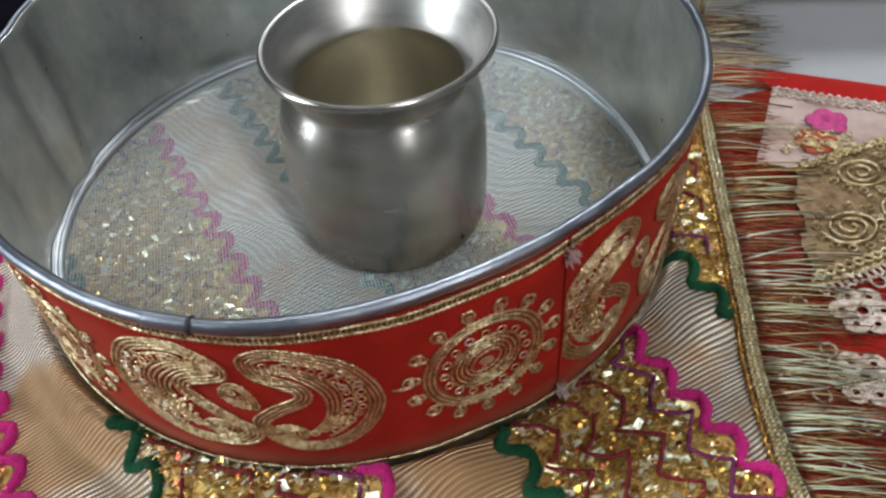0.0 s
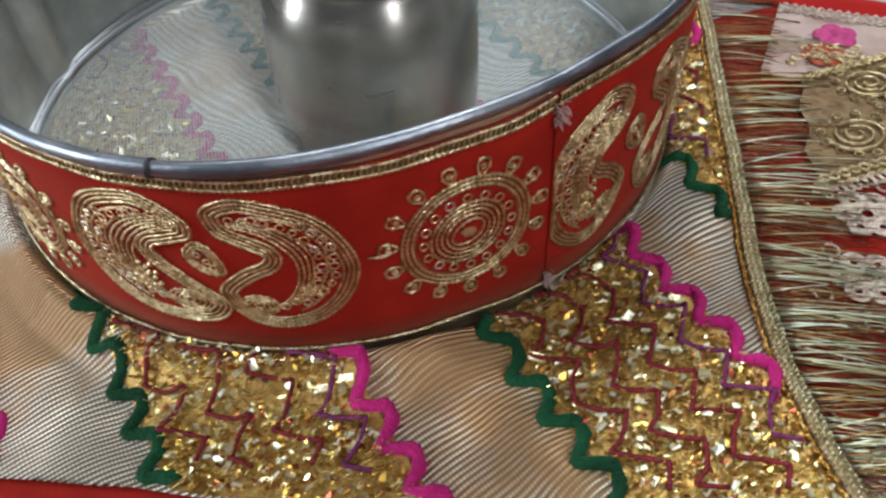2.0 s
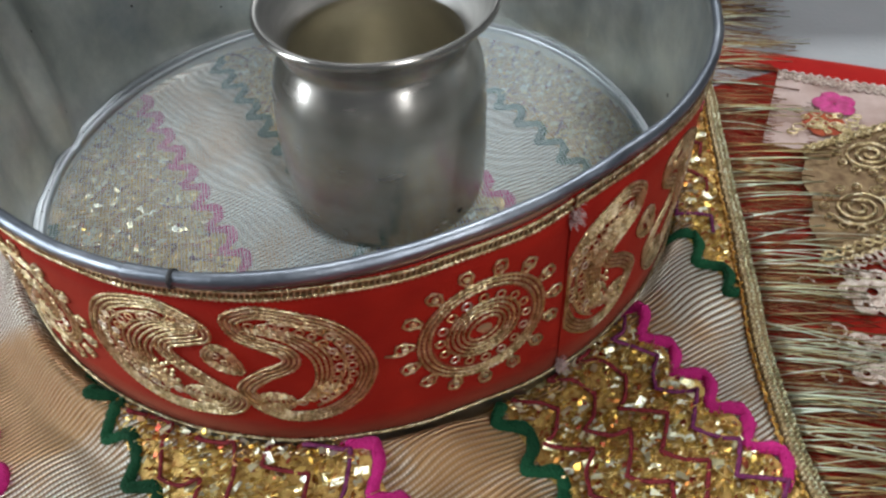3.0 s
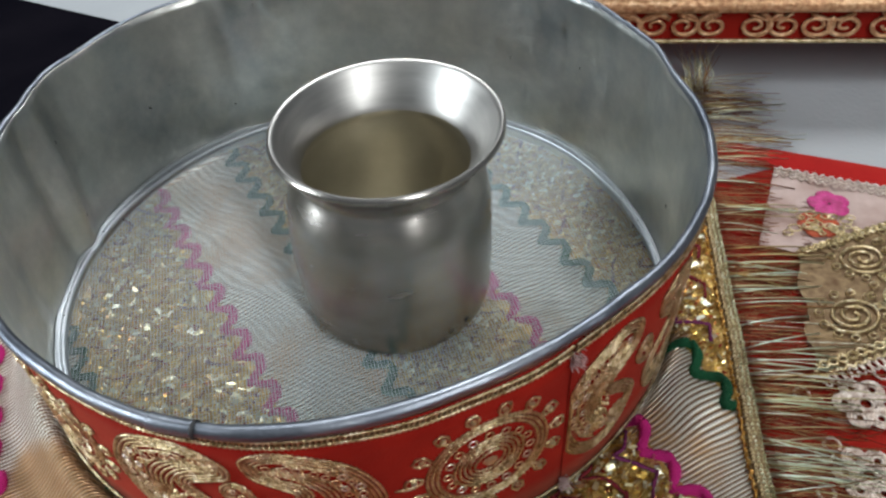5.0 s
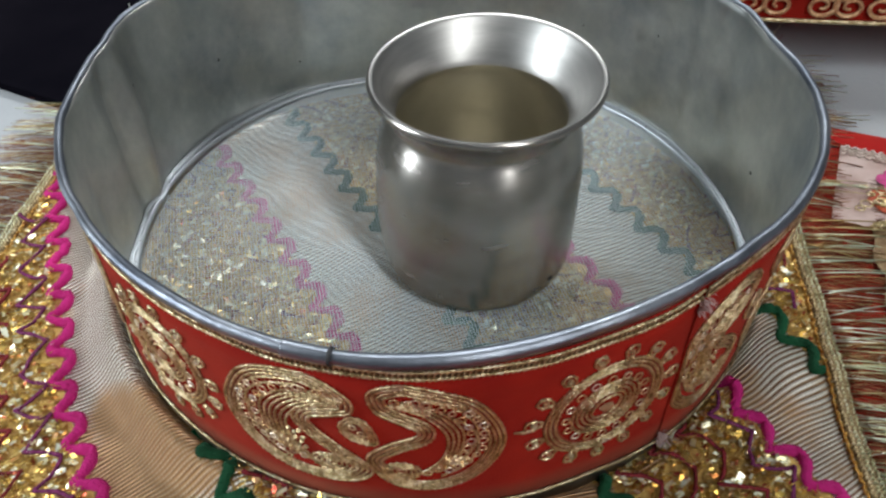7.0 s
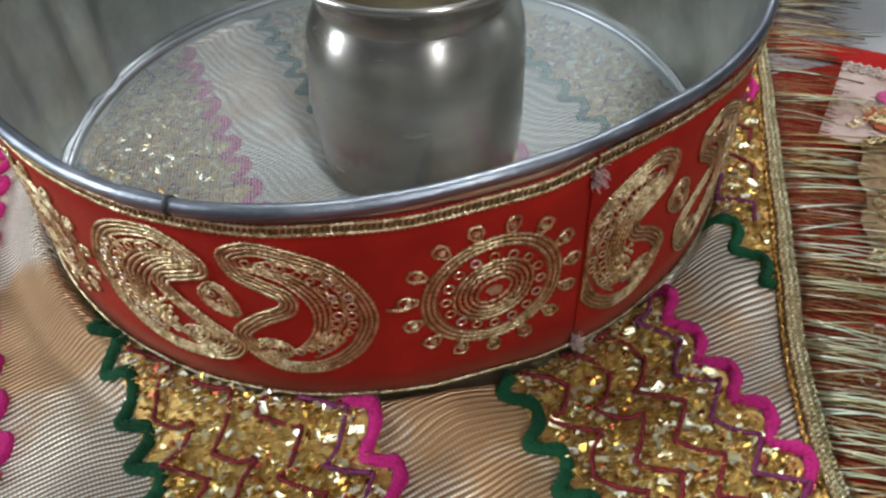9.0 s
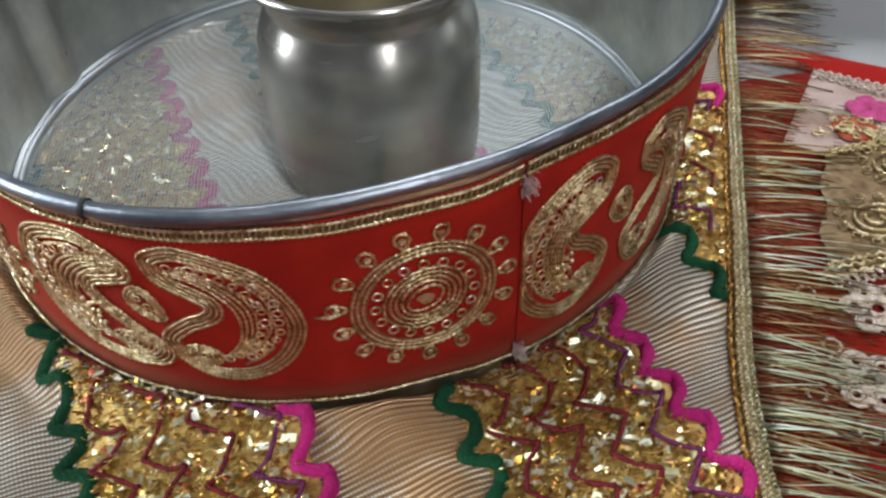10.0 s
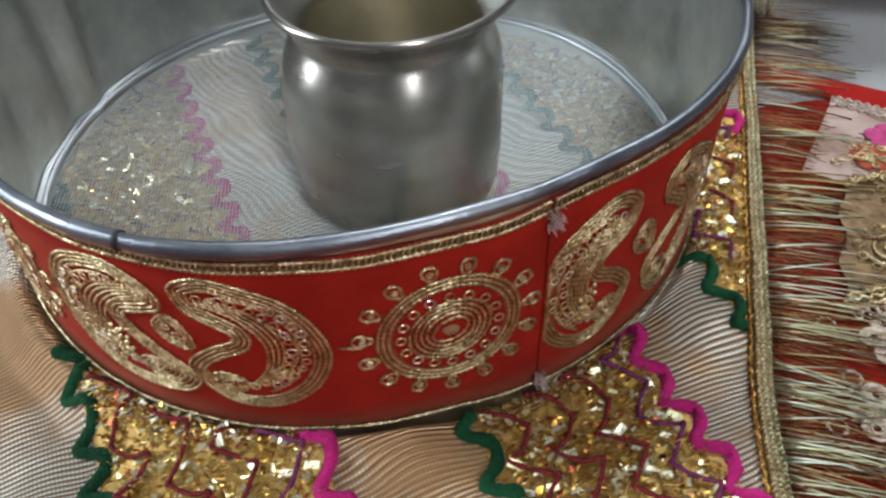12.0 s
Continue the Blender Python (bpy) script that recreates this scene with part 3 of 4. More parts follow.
def sun(axis):
    c = (radians(axis), 0.0395)

    def oval(r, ecc=1.0, n=0, tilt=0.5):
        n = n or 2 * int(r * 4.6)
        out = []
        for t in turn(n):
            x, y = r * math.cos(t) * ecc, r * math.sin(t)
            out.append((x * math.cos(tilt) - y * math.sin(tilt), x * math.sin(tilt) + y * math.cos(tilt)))
        return out

    ob = patch("sun_motif", oval(16.0, 1.05), c, "round couched gold sunburst", False)
    for r in (16.0, 14.75, 13.5):
        stitched(ob, "ring_cord", oval(r, 1.05), c, 0.00045)
    for r in (8.6, 7.4, 6.2, 5.0):
        stitched(ob, "ring_cord", oval(r, 1.14), c, 0.00042)
    stitched(ob, "ring_cord", oval(3.2, 1.4), c, 0.0004)
    for k in range(15):
        t = 2 * math.pi * k / 15 + 0.1
        ct, st = 19.0 * 1.04 * math.cos(t), 19.0 * math.sin(t)
        drop = []
        for q in turn(12):
            x, y = 2.3 * math.cos(q), 1.6 * math.sin(q) * (1.0 + 0.35 * math.cos(q))
            drop.append((ct + x * math.cos(t) - y * math.sin(t), st + x * math.sin(t) + y * math.cos(t)))
        stitched(ob, "petal_loop", drop, c, 0.00042)
        s = Build()
        rows = [[on_band(c[0] + (ct + 1.0 * q * math.cos(w)) / UM / 1000, c[1] + (st + 0.85 * q * math.sin(w)) / 1000, 0.0003 + h) for w in turn(7)]
                for q, h in ((1, 0), (0.7, 0.0006))]
        s.grid(rows, True).fan(rows[-1])
        part("petal_bead", s, GLITTER if k % 3 else GEM, ob, "", False)
    s = Build()
    for k in range(16):
        t = 2 * math.pi * k / 16
        ring_disc(s, c, 10.8 * 1.05 * math.cos(t), 10.8 * math.sin(t), 1.15)
    part("sequin_ring", s, GLITTER, ob, "tiny ring sequins", True, "stuff")
    s = Build()
    rows = [[on_band(c[0] + 2.2 * q * math.cos(t) / UM / 1000, c[1] + 1.4 * q * math.sin(t) / 1000, 0.0004 + h) for t in turn(10)]
            for q, h in ((1, 0), (0.75, 0.0008), (0.4, 0.0011))]
    s.grid(rows, True).fan(rows[-1])
    part("gem", s, GEM, ob, "oval amber gem", False)
    # the link to the neighbouring paisley
    stitched(ob, "link_cord", [(-24.5, 1.0), (-22, 0.4), (-20, 0.0)], c, 0.0004, False)


for axis in (-59.8, -123.8, -188.0, -251.0):
    sun(axis)
for axis in (-91.8, -156.0, -219.5, -283.0):
    paisley(axis, False)
    paisley(axis, True, None, 1.14)
    pear(axis)
paisley(-31.0, True, SEAM, 0.92, 10.6, 0.0022)
paisley(-31.0, False, None, 0.9, 9.0, 0.0024)
pear(-31.6, 0.0018)

# fluffy cut ends of the ribbon
b = Build()
rnd = random.Random(5)
for k in range(170):
    z = rnd.choice((Z1 - 0.004, Z0 + 0.003)) + rnd.uniform(-0.003, 0.002)
    a = SEAM + rnd.uniform(-0.01, 0.012)
    p = Vector(on_band(a, z, 0.0006))
    q = p + out_dir(p) * rnd.uniform(0.0005, 0.002) + Vector((rnd.uniform(-1, 1), rnd.uniform(-1, 1), rnd.uniform(-1.5, 1))) * 0.0011
    b.tube([p, (p + q) / 2 + Vector((0, 0, 0.0004)), q], 0.00009, 3)
part("frayed_end", b, FLUFF, ribbon, "frayed pale ribbon end", True, "stuff")

# ---- steel pot ----
PX, PY, PZ = 0.0154, -0.0034, MESH_Z - SAG + 0.0006
pot = thing("water_pot", "small brushed steel lota pot standing on the sieve's mesh", "pot")
OUTSIDE = [(0.0, 0.0006), (0.018, 0.0004), (0.0262, 0.0), (0.0290, 0.0012), (0.0311, 0.0042), (0.0323, 0.0095), (0.0330, 0.0175), (0.0333, 0.0270),
           (0.0333, 0.0360), (0.0331, 0.0420), (0.0326, 0.0475), (0.0316, 0.0522), (0.0301, 0.0560), (0.0290, 0.0584), (0.0287, 0.0602),
           (0.0298, 0.0640), (0.0320, 0.0672), (0.0338, 0.0694), (0.0348, 0.0697), (0.0357, 0.0704), (0.0361, 0.0713), (0.0359, 0.0722), (0.0352, 0.0727)]
LIP = [(0.0343, 0.0724), (0.0333, 0.0713), (0.0312, 0.0682), (0.0288, 0.0646), (0.0271, 0.0613), (0.0265, 0.0594)]
INSIDE = [(0.0265, 0.0594), (0.0271, 0.0572), (0.0286, 0.0545), (0.0302, 0.0505), (0.0313, 0.0460), (0.0320, 0.0400), (0.0320, 0.0290), (0.0316, 0.0180),
          (0.0306, 0.0095), (0.0288, 0.0048), (0.0258, 0.0026), (0.0, 0.0024)]


def spun_surface(profile):
    """Turned on a lathe, with a mouth that sits slightly askew and is a little oval."""
    rows = []
    for r, z in smooth_loop(profile, 4, False):
        skew = max(0.0, (z - 0.030) / 0.0413)
        lip = max(0.0, min(1.0, (z - 0.0594) / 0.0119))
        rows.append([(PX + 0.0016 * skew + 0.0009 * lip + max(r, 1e-5) * math.cos(a), PY + 0.0016 * skew + max(r, 1e-5) * (1 + 0.035 * lip) * math.sin(a), PZ + z) for a in turn(120)])
    return Build().grid(rows, True)


part("body", spun_surface(OUTSIDE), STEEL, pot, "brushed steel body")
part("flared_mouth", spun_surface([OUTSIDE[-1]] + LIP), SOFT_STEEL, pot, "flared steel mouth")
part("inside", spun_surface(INSIDE), LINING, pot, "brownish steel inside")
b = Build()
da = radians(-37)
rows = [[(PX + (0.03228 + h) * math.cos(da + u), PY + (0.03228 + h) * math.sin(da + u), PZ + 0.0092 + v) for u, v in
         [(0.035 * q * math.cos(t), 0.0007 * q * math.sin(t) + 0.0002 * math.cos(t)) for t in turn(10)]] for q, h in ((1.0, -0.0004), (0.8, 0.00028))]
b.grid(rows, True).fan(rows[-1])
part("nick", b, BLACK_JOINT, pot, "small dark nick", False)

# ---- gold tissue mat with trims ----
MX0, MY0, MY1 = -0.155, -0.146, 0.140
DIR = Vector((0.602, -0.799, 0.0))
NRM = Vector((0.799, 0.602, 0.0))


def right_edge(y):
    return 0.1272 + 2.2 * max(0.0, -y - 0.06) ** 2


def front_edge(x):
    return MY0 + 0.006 * math.exp(-((x + 0.055) / 0.03) ** 2)


def cloth_z(x, y):
    """Soft waves, pressed flat under the sieve."""
    r = math.hypot(x, y)
    if r < 0.095:
        return -0.0012
    a = math.atan2(y, x)
    d = r - wall_r(a, 0.006) - 0.0006
    free = max(0.0, min(1.0, d / 0.02))
    w = noise.noise(Vector((x * 22, y * 22, 0.3))) * 0.0020 + noise.noise(Vector((x * 60, y * 60, 4.3))) * 0.0015
    ahead = max(0.25, min(1.0, (-52 - math.degrees(a)) / 14)) if y < 0 else 0.25
    swell = (0.0022 + 0.0076 * ahead) * math.exp(-((d - 0.0052) / 0.0075) ** 2)
    return -0.0012 + 0.0019 * min(1.0, 4 * free) + free * (0.0012 + w) + max(0.0, min(1.0, d / 0.0022)) * swell


mat_cloth = thing("festive_mat", "gold tissue mat with sequin stripes, ric-rac trims and thread fringe", "mat")
b = Build()
nx, ny = 170, 170
rows = []
for j in range(ny + 1):
    row = []
    for i in range(nx + 1):
        y = MY1 + (MY0 - MY1) * j / ny
        x0, x1 = MX0, right_edge(y)
        x = x0 + (x1 - x0) * i / nx
        if j == ny:
            y = front_edge(x)
        row.append((x, y, cloth_z(x, y)))
    rows.append(row)
b.grid(list(reversed(rows)))
part("tissue", b, TISSUE, mat_cloth, "pale gold striped tissue with painted coppery ribbon reflections")


def line_span(o):
    """Where the line at offset o runs across the mat."""
    inside = [s / 1000 for s in range(-260, 261) if MX0 < bent(o, s / 1000) * NRM.x + s / 1000 * DIR.x < right_edge(o * NRM.y + s / 1000 * DIR.y)
              and front_edge(o * NRM.x + s / 1000 * DIR.x) < bent(o, s / 1000) * NRM.y + s / 1000 * DIR.y < MY1]
    return (min(inside), max(inside)) if inside else None


def bent(o, s):
    """The leftmost stripe swings a little towards the sieve."""
    w = max(0.0, min(1.0, (-0.100 - o) / 0.025))
    return o + 0.012 * w * max(0.0, min(1.8, -s / 0.063))


def press(x, y):
    """Raised work is pressed down under the sieve."""
    return 0.55 if math.hypot(x, y) < 0.106 else 1.0


def at_line(o, s, lift):
    p = NRM * bent(o, s) + DIR * s
    return (p.x, p.y, cloth_z(p.x, p.y) + lift * press(p.x, p.y))


GREENS = (-0.184, -0.097, -0.010, 0.0735)
PINKS = (-0.130, -0.046, 0.041, 0.128)
rnd = random.Random(11)
for g_off, p_off in zip(GREENS, PINKS):
    # sequinned stripe between a green and a pink trim
    b = Build()
    rows = []
    for s in range(-250, 251, 4):
        row = []
        for k in range(9):
            p = NRM * bent(g_off + (p_off - g_off) * k / 8, s / 1000) + DIR * (s / 1000)
            x = min(max(p.x, MX0 + 0.001), right_edge(p.y) - 0.001)
            y = min(max(p.y, front_edge(x) + 0.0006), MY1 - 0.001)
            row.append((x, y, cloth_z(x, y) + 0.0004))
        if max((Vector(row[0]) - Vector(row[8])).length, 0) > 0.004:
            rows.append(row)
    b.grid(list(rows))
    stripe = part("sequin_stripe", b, GOLD_GROUND, mat_cloth, "coppery gold stripe thick with sequins")
    b = Build()
    count = 0
    while count < 11000:
        o, s = rnd.uniform(g_off + 0.002, p_off - 0.002), rnd.uniform(-0.25, 0.25)
        p = NRM * bent(o, s) + DIR * s
        if not (MX0 + 0.002 < p.x < right_edge(p.y) - 0.002 and front_edge(p.x) + 0.001 < p.y < MY1):
            count += 1
            continue
        count += 1
        l = rnd.uniform(0.0011, 0.0018) if rnd.random() < 0.12 else rnd.uniform(0.0005, 0.0012)
        w = l * rnd.uniform(0.28, 0.6)
        m = Matrix.Translation((p.x, p.y, cloth_z(p.x, p.y) + rnd.uniform(0.0008, 0.0019) * press(p.x, p.y))) @ Euler(
            (rnd.gauss(0, 0.42), rnd.gauss(0, 0.36), rnd.gauss(0.65, 0.6))).to_matrix().to_4x4()
        base = len(b.v)
        b.v.extend(tuple(m @ Vector(q)) for q in ((-l, -w * 0.6, 0), (0, -w, 0.0002), (l, 0, 0), (0.1 * l, w, 0.0001), (-l, w * 0.5, 0.0002)))
        b.f.append(tuple(range(base, base + 5)))
    part("sequin", b, SEQUIN, stripe, "loose gold, copper and red sequins", False, "stuff")
    chips, curls = Build(), Build()
    for k in range(3400):
        o, s = rnd.uniform(g_off + 0.003, p_off - 0.003), rnd.uniform(-0.22, 0.22)
        p = NRM * bent(o, s) + DIR * s
        if not (MX0 + 0.003 < p.x < right_edge(p.y) - 0.003 and front_edge(p.x) + 0.002 < p.y < MY1 - 0.002):
            continue
        z0 = cloth_z(p.x, p.y)
        if k < 1150:
            l = rnd.uniform(0.0009, 0.0021)
            w = l * rnd.uniform(0.35, 0.62)
            m = Matrix.Translation((p.x, p.y, z0 + rnd.uniform(0.0010, 0.0020) * press(p.x, p.y))) @ Euler((rnd.gauss(0, 0.30), rnd.gauss(0, 0.26), rnd.gauss(0.5, 0.8))).to_matrix().to_4x4()
            base = len(chips.v)
            chips.v.extend(tuple(m @ Vector(q)) for q in ((-l, -w * 0.8, 0), (l * 0.8, -w, 0.0001), (l, w * 0.7, 0), (-l * 0.7, w, 0.0002)))
            chips.f.append(tuple(range(base, base + 4)))
        else:
            rr, t0 = rnd.uniform(0.0005, 0.0011), rnd.uniform(0, 6.28)
            lift = rnd.uniform(0.0010, 0.0020) * press(p.x, p.y)
            curls.tube([(p.x + rr * math.cos(t0 + 1.1 * i), p.y + rr * math.sin(t0 + 1.1 * i), z0 + lift + 0.0003 * math.sin(2 * i + t0)) for i in range(5)], 0.00014, 3)
    part("mirror_chip", chips, CHIP, stripe, "pale shiny chips", False, "stuff")
    part("gold_curl", curls, GOLD_CURL, stripe, "curled gold wire", True, "stuff")
    b = Build()
    for k in range(2600):
        o, s = rnd.uniform(g_off + 0.003, p_off - 0.003), rnd.uniform(-0.22, 0.22)
        p = NRM * bent(o, s) + DIR * s
        if not (MX0 + 0.004 < p.x < right_edge(p.y) - 0.004 and front_edge(p.x) + 0.003 < p.y < MY1 - 0.003):
            continue
        t, l = rnd.gauss(0.75, 0.6), rnd.uniform(0.0012, 0.0032)
        q = Vector((math.cos(t), math.sin(t), 0)) * l
        z0 = cloth_z(p.x, p.y) + rnd.uniform(0.0010, 0.0018) * press(p.x, p.y)
        b.tube([(p.x - q.x, p.y - q.y, z0), (p.x + q.y * 0.3, p.y - q.x * 0.3, z0 + 0.0008), (p.x + q.x, p.y + q.y, z0 + rnd.uniform(-0.0004, 0.0006))], 0.00013, 3)
    part("tinsel", b, GOLD_CURL, stripe, "short gold tinsel threads", True, "stuff")
    # zigzag threads
    for k in range(4):
        o = g_off + (p_off - g_off) * (k + 0.75) / 4.5
        span = line_span(o)
        if not span or span[1] - span[0] < 0.01:
            continue
        pts = []
        first = int(math.ceil((span[0] + 0.002) / 0.0078))
        last = int((span[1] - 0.004) / 0.0078)
        for turn_no in range(first, last):
            up = 1 if turn_no % 2 else -1
            s = turn_no * 0.0078 + rnd.uniform(-0.0012, 0.0012)
            tip = o + up * rnd.uniform(0.0034, 0.0052)
            pts.append(at_line(tip - up * 0.0006, s - 0.0006, 0.0016 + rnd.uniform(0, 0.0009)))
            pts.append(at_line(tip, s + 0.0002, 0.0018 + rnd.uniform(0, 0.0009)))
            pts.append(at_line(o - up * rnd.uniform(-0.0008, 0.0008), s + 0.0042 + rnd.uniform(-0.0012, 0.0012), 0.0019))
        if len(pts) > 2:
            # trodden down among the sequins where the sieve stands
            pts = [(x, y, q - 0.0009) if math.hypot(x, y) < 0.105 else (x, y, q) for x, y, q in pts]
            z = Build()
            z.tube(smooth_loop(pts, 3, False), lambda q: 0.00062 + 0.00010 * math.sin(900 * q), 5)
            part("zigzag_thread", z, PURPLE if k == 3 or (k == 0 and p_off > 0.1) else MAROON, stripe, "dark woollen zigzag stitching")


def ricrac(o, mat, label, phase):
    span = line_span(o)
    if not span:
        return
    b = Build()
    s, rows = span[0], []
    while s < span[1]:
        u = 2 * math.pi * s / 0.0135 + phase
        side = 0.0030 * math.sin(u) + 0.0006 * math.sin(2 * u + 1)
        slope = 0.0030 * math.cos(u) * 2 * math.pi / 0.0135
        t = (DIR + NRM * slope).normalized()
        n = Vector((-t.y, t.x, 0))
        c = Vector(at_line(o + side, s, 0.0))
        half = 0.0017 + 0.0002 * math.sin(3 * u)
        jit = 0.00045 * noise.noise(Vector((s * 1300, o * 50, 0)))
        puff = 1 + 0.35 * noise.noise(Vector((s * 700, o * 50, 3)))
        rows.append([tuple(c + n * ((half + jit * (1 if q > 0 else -0.7)) * q) + Vector((0, 0, h * puff * press(c.x, c.y)))) for q, h in
                     ((-1, 0.0004), (-0.9, 0.0015), (-0.4, 0.0022), (0.4, 0.0022), (0.9, 0.0015), (1, 0.0004))])
        s += 0.0006
    b.grid(rows)
    trim = part("ric_rac_trim", b, mat, mat_cloth, label)
    hairs, fuzz = Build(), random.Random(int(o * 1e4))
    for k in range(0, len(rows) - 1):
        for end in (0, -1, 2):
            p = Vector(rows[k][end])
            away = (p - (Vector(rows[k][2]) + Vector(rows[k][3])) / 2).normalized() if end != 2 else Vector((0, 0, 1))
            q = p + away * fuzz.uniform(0.0002, 0.0008) + Vector((fuzz.gauss(0, 1), fuzz.gauss(0, 1), abs(fuzz.gauss(0, 1)))) * 0.00035 * press(p.x, p.y)
            hairs.tube([p, q], 0.00009, 3)
    part("fuzz", hairs, mat, trim, "", False, "stuff")


for i, o in enumerate(GREENS):
    ricrac(o, GREEN, "dark green wavy ric-rac trim", 0.6 + i)
for i, o in enumerate(PINKS):
    ricrac(o, PINK, "bright magenta wavy ric-rac trim", 2.0 + i)


def braid(side):
    """Flat gold braid with an orange cord on the mat's inner side."""
    b, c = Build(), Build()
    rows, cordpts = [], []
    n = 620
    for i in range(n):
        y = MY0 - 0.004 + (MY1 - MY0 + 0.004) * i / (n - 1)
        x = right_edge(y) if side > 0 else MX0
        z = cloth_z(x, y) + 0.0004
        knot = 0.0003 * (1 if i % 4 < 2 else 0.35)
        rows.append([(x + side * u, y + (0.0006 if u > 0.002 else 0) * math.sin(i * 0.8), z + h + knot * k) for u, h, k in
                     ((-0.0004, 0.0, 0), (0.0002, 0.0010, 1), (0.0014, 0.0010, 0.3), (0.0026, 0.0010, 1), (0.0038, 0.0009, 0.4), (0.0044, 0.0, 0))])
        cordpts.append((x - side * (0.0013 + 0.0003 * math.sin(i * 0.9)), y, z + 0.0008))
    b.grid(rows if side < 0 else [list(reversed(r)) for r in rows])
    part("gold_braid", b, BRAID_GROUND, mat_cloth, "flat gold braid along the edge")
    c.tube(cordpts, lambda q: 0.00062 * (1.25 if round(q * (n - 1)) % 4 < 2 else 0.75), 5)
    for off, size in ((0.0004, 0.00030), (0.0019, 0.00036), (0.0035, 0.00034)):
        loops = Build()
        for i in range(210):
            y = MY0 + (MY1 - MY0) * i / 210
            x = (right_edge(y) if side > 0 else MX0) + side * (off + 0.0002 * math.sin(i * 2.3))
            z = cloth_z(x, y) + 0.0017
            loops.tube([(x - 0.0005, y - 0.0004, z - 0.0005), (x, y + 0.0003, z + 0.0002), (x + 0.0005, y - 0.0004, z - 0.0005)], size, 4)
        part("braid_stitch", loops, GOLD_BRAID if off < 0.001 else PALE_BRAID, mat_cloth, "row of raised gold stitches", True, "stuff")
    part("orange_cord", c, cord_material("orange_gold_cord", (0.24, 0.09, 0.02), (0.50, 0.28, 0.07), (0.78, 0.56, 0.22)), mat_cloth, "twisted orange-gold cord")
    f = Build()
    r2 = random.Random(21 + side)
    for i in range(112):
        cy = r2.uniform(MY0 - 0.01, MY1)
        lean = r2.gauss(0.02 if side > 0 else 0.12, 0.13)
        tuft = r2.gauss(0.031, 0.004)
        lift = abs(r2.gauss(0.0, 0.0015))
        thick = r2.choice((0.00012, 0.00016, 0.00020, 0.00026, 0.00032))
        for strand in range(r2.choice((1, 2, 3, 5))):
            y = cy + r2.gauss(0, 0.0022)
            x = (right_edge(y) if side > 0 else MX0) + side * 0.004
            length = tuft * r2.uniform(0.72, 1.25)
            ang = 0.6 * lean + r2.gauss(0, 0.085)
            dx, dy = side * math.cos(ang), math.sin(ang)
            bend = r2.gauss(0, 0.0006)
            z = 0.0010 + r2.uniform(0, 0.0014)
            pts = []
            for k in range(5):
                q = k / 4
                pts.append((x + dx * length * q - dy * bend * q * q, y + dy * length * q + dx * bend * q * q,
                            z + lift * q * (1.6 - 0.9 * q) + 0.0006 * math.sin(q * 3.1) - 0.0022 * q))
            f.tube(pts, thick, 3)
    for i in range(40):
        y = MY1 - r2.uniform(0.0, 0.012)
        x = (right_edge(y) if side > 0 else MX0) + side * r2.uniform(0.003, 0.012)
        f.tube([(x, y, 0.002), (x + side * r2.gauss(0, 0.002), y + 0.006, 0.006), (x + side * r2.gauss(0, 0.004), y + 0.010, 0.013 + r2.uniform(0, 0.004))],
               r2.uniform(0.00012, 0.00024), 3)
    u = Build()
    for i in range(900):
        y = r2.uniform(MY0 - 0.01, MY1)
        if y > 0.06 and r2.random() < 0.55:
            continue
        x = (right_edge(y) if side > 0 else MX0) + side * 0.004
        ang, length = r2.gauss(0, 0.2), r2.uniform(0.014, 0.040)
        dx, dy = side * math.cos(ang), math.sin(ang)
        u.tube([(x + dx * length * q, y + dy * length * q + r2.gauss(0, 0.0007), 0.0008 - 0.0018 * q + 0.0004 * math.sin(6 * q)) for q in (0, 0.35, 0.7, 1.0)], 0.00013, 3)
    part("under_fringe", u, COPPER_THREAD, mat_cloth, "fine coppery under-threads", True, "stuff")
    part("fringe", f, FRINGE, mat_cloth, "fringe of loose gold threads", True, "stuff")


braid(1)
braid(-1)

# ---- red embroidered cloth beneath ----
red_cloth = thing("embroidered_cloth", "red velvet cloth with cream border and gold embroidery, under the mat", "cloth")
EDGE = Vector((0.1623, 0.0912, 0.0))
ALONG = Vector((0.959, -0.284, 0.0))
INWARD = Vector((-0.284, -0.959, 0.0))


def cloth_pt(a, q, lift=0.0):
    p = EDGE + ALONG * a + INWARD * q
    return (p.x, p.y, TABLE_Z + 0.0008 + lift + 0.0006 * noise.noise(Vector((p.x * 30, p.y * 30, 2.0))))


b = Build()
rows = []
for j in range(61):
    row = []
    for i in range(81):
        x = -0.26 + 0.58 * i / 80
        back = (0.0912 + 0.41 * (x - 0.1623)) if x < 0.1623 else (0.0912 - 0.296 * (x - 0.1623))
        y = (back - 0.011) + (-0.30 - back) * j / 60
        row.append((x, y, TABLE_Z + 0.0008 + 0.0006 * noise.noise(Vector((x * 30, y * 30, 2.0)))))
    rows.append(row)
b.grid(rows)
part("velvet_field", b, VELVET, red_cloth, "red velvet ground")
b = Build()
b.grid([[cloth_pt(-0.06 + 0.22 * i / 40, 0.0135 * j / 4, 0.0006 + 0.0012 * math.sin(math.pi * j / 4)) for i in range(41)] for j in range(5)])
part("satin_border", b, SATIN, red_cloth, "bright red satin border strip")
b = Build()
b.grid([[cloth_pt(0.001 + 0.162 * i / 40, 0.0136 + 0.05 * j / 12, 0.0012 + 0.0006 * math.sin(i * 0.9)) for i in range(41)] for j in range(13)])
part("cream_panel", b, CREAM, red_cloth, "cream net panel")
b = Build()
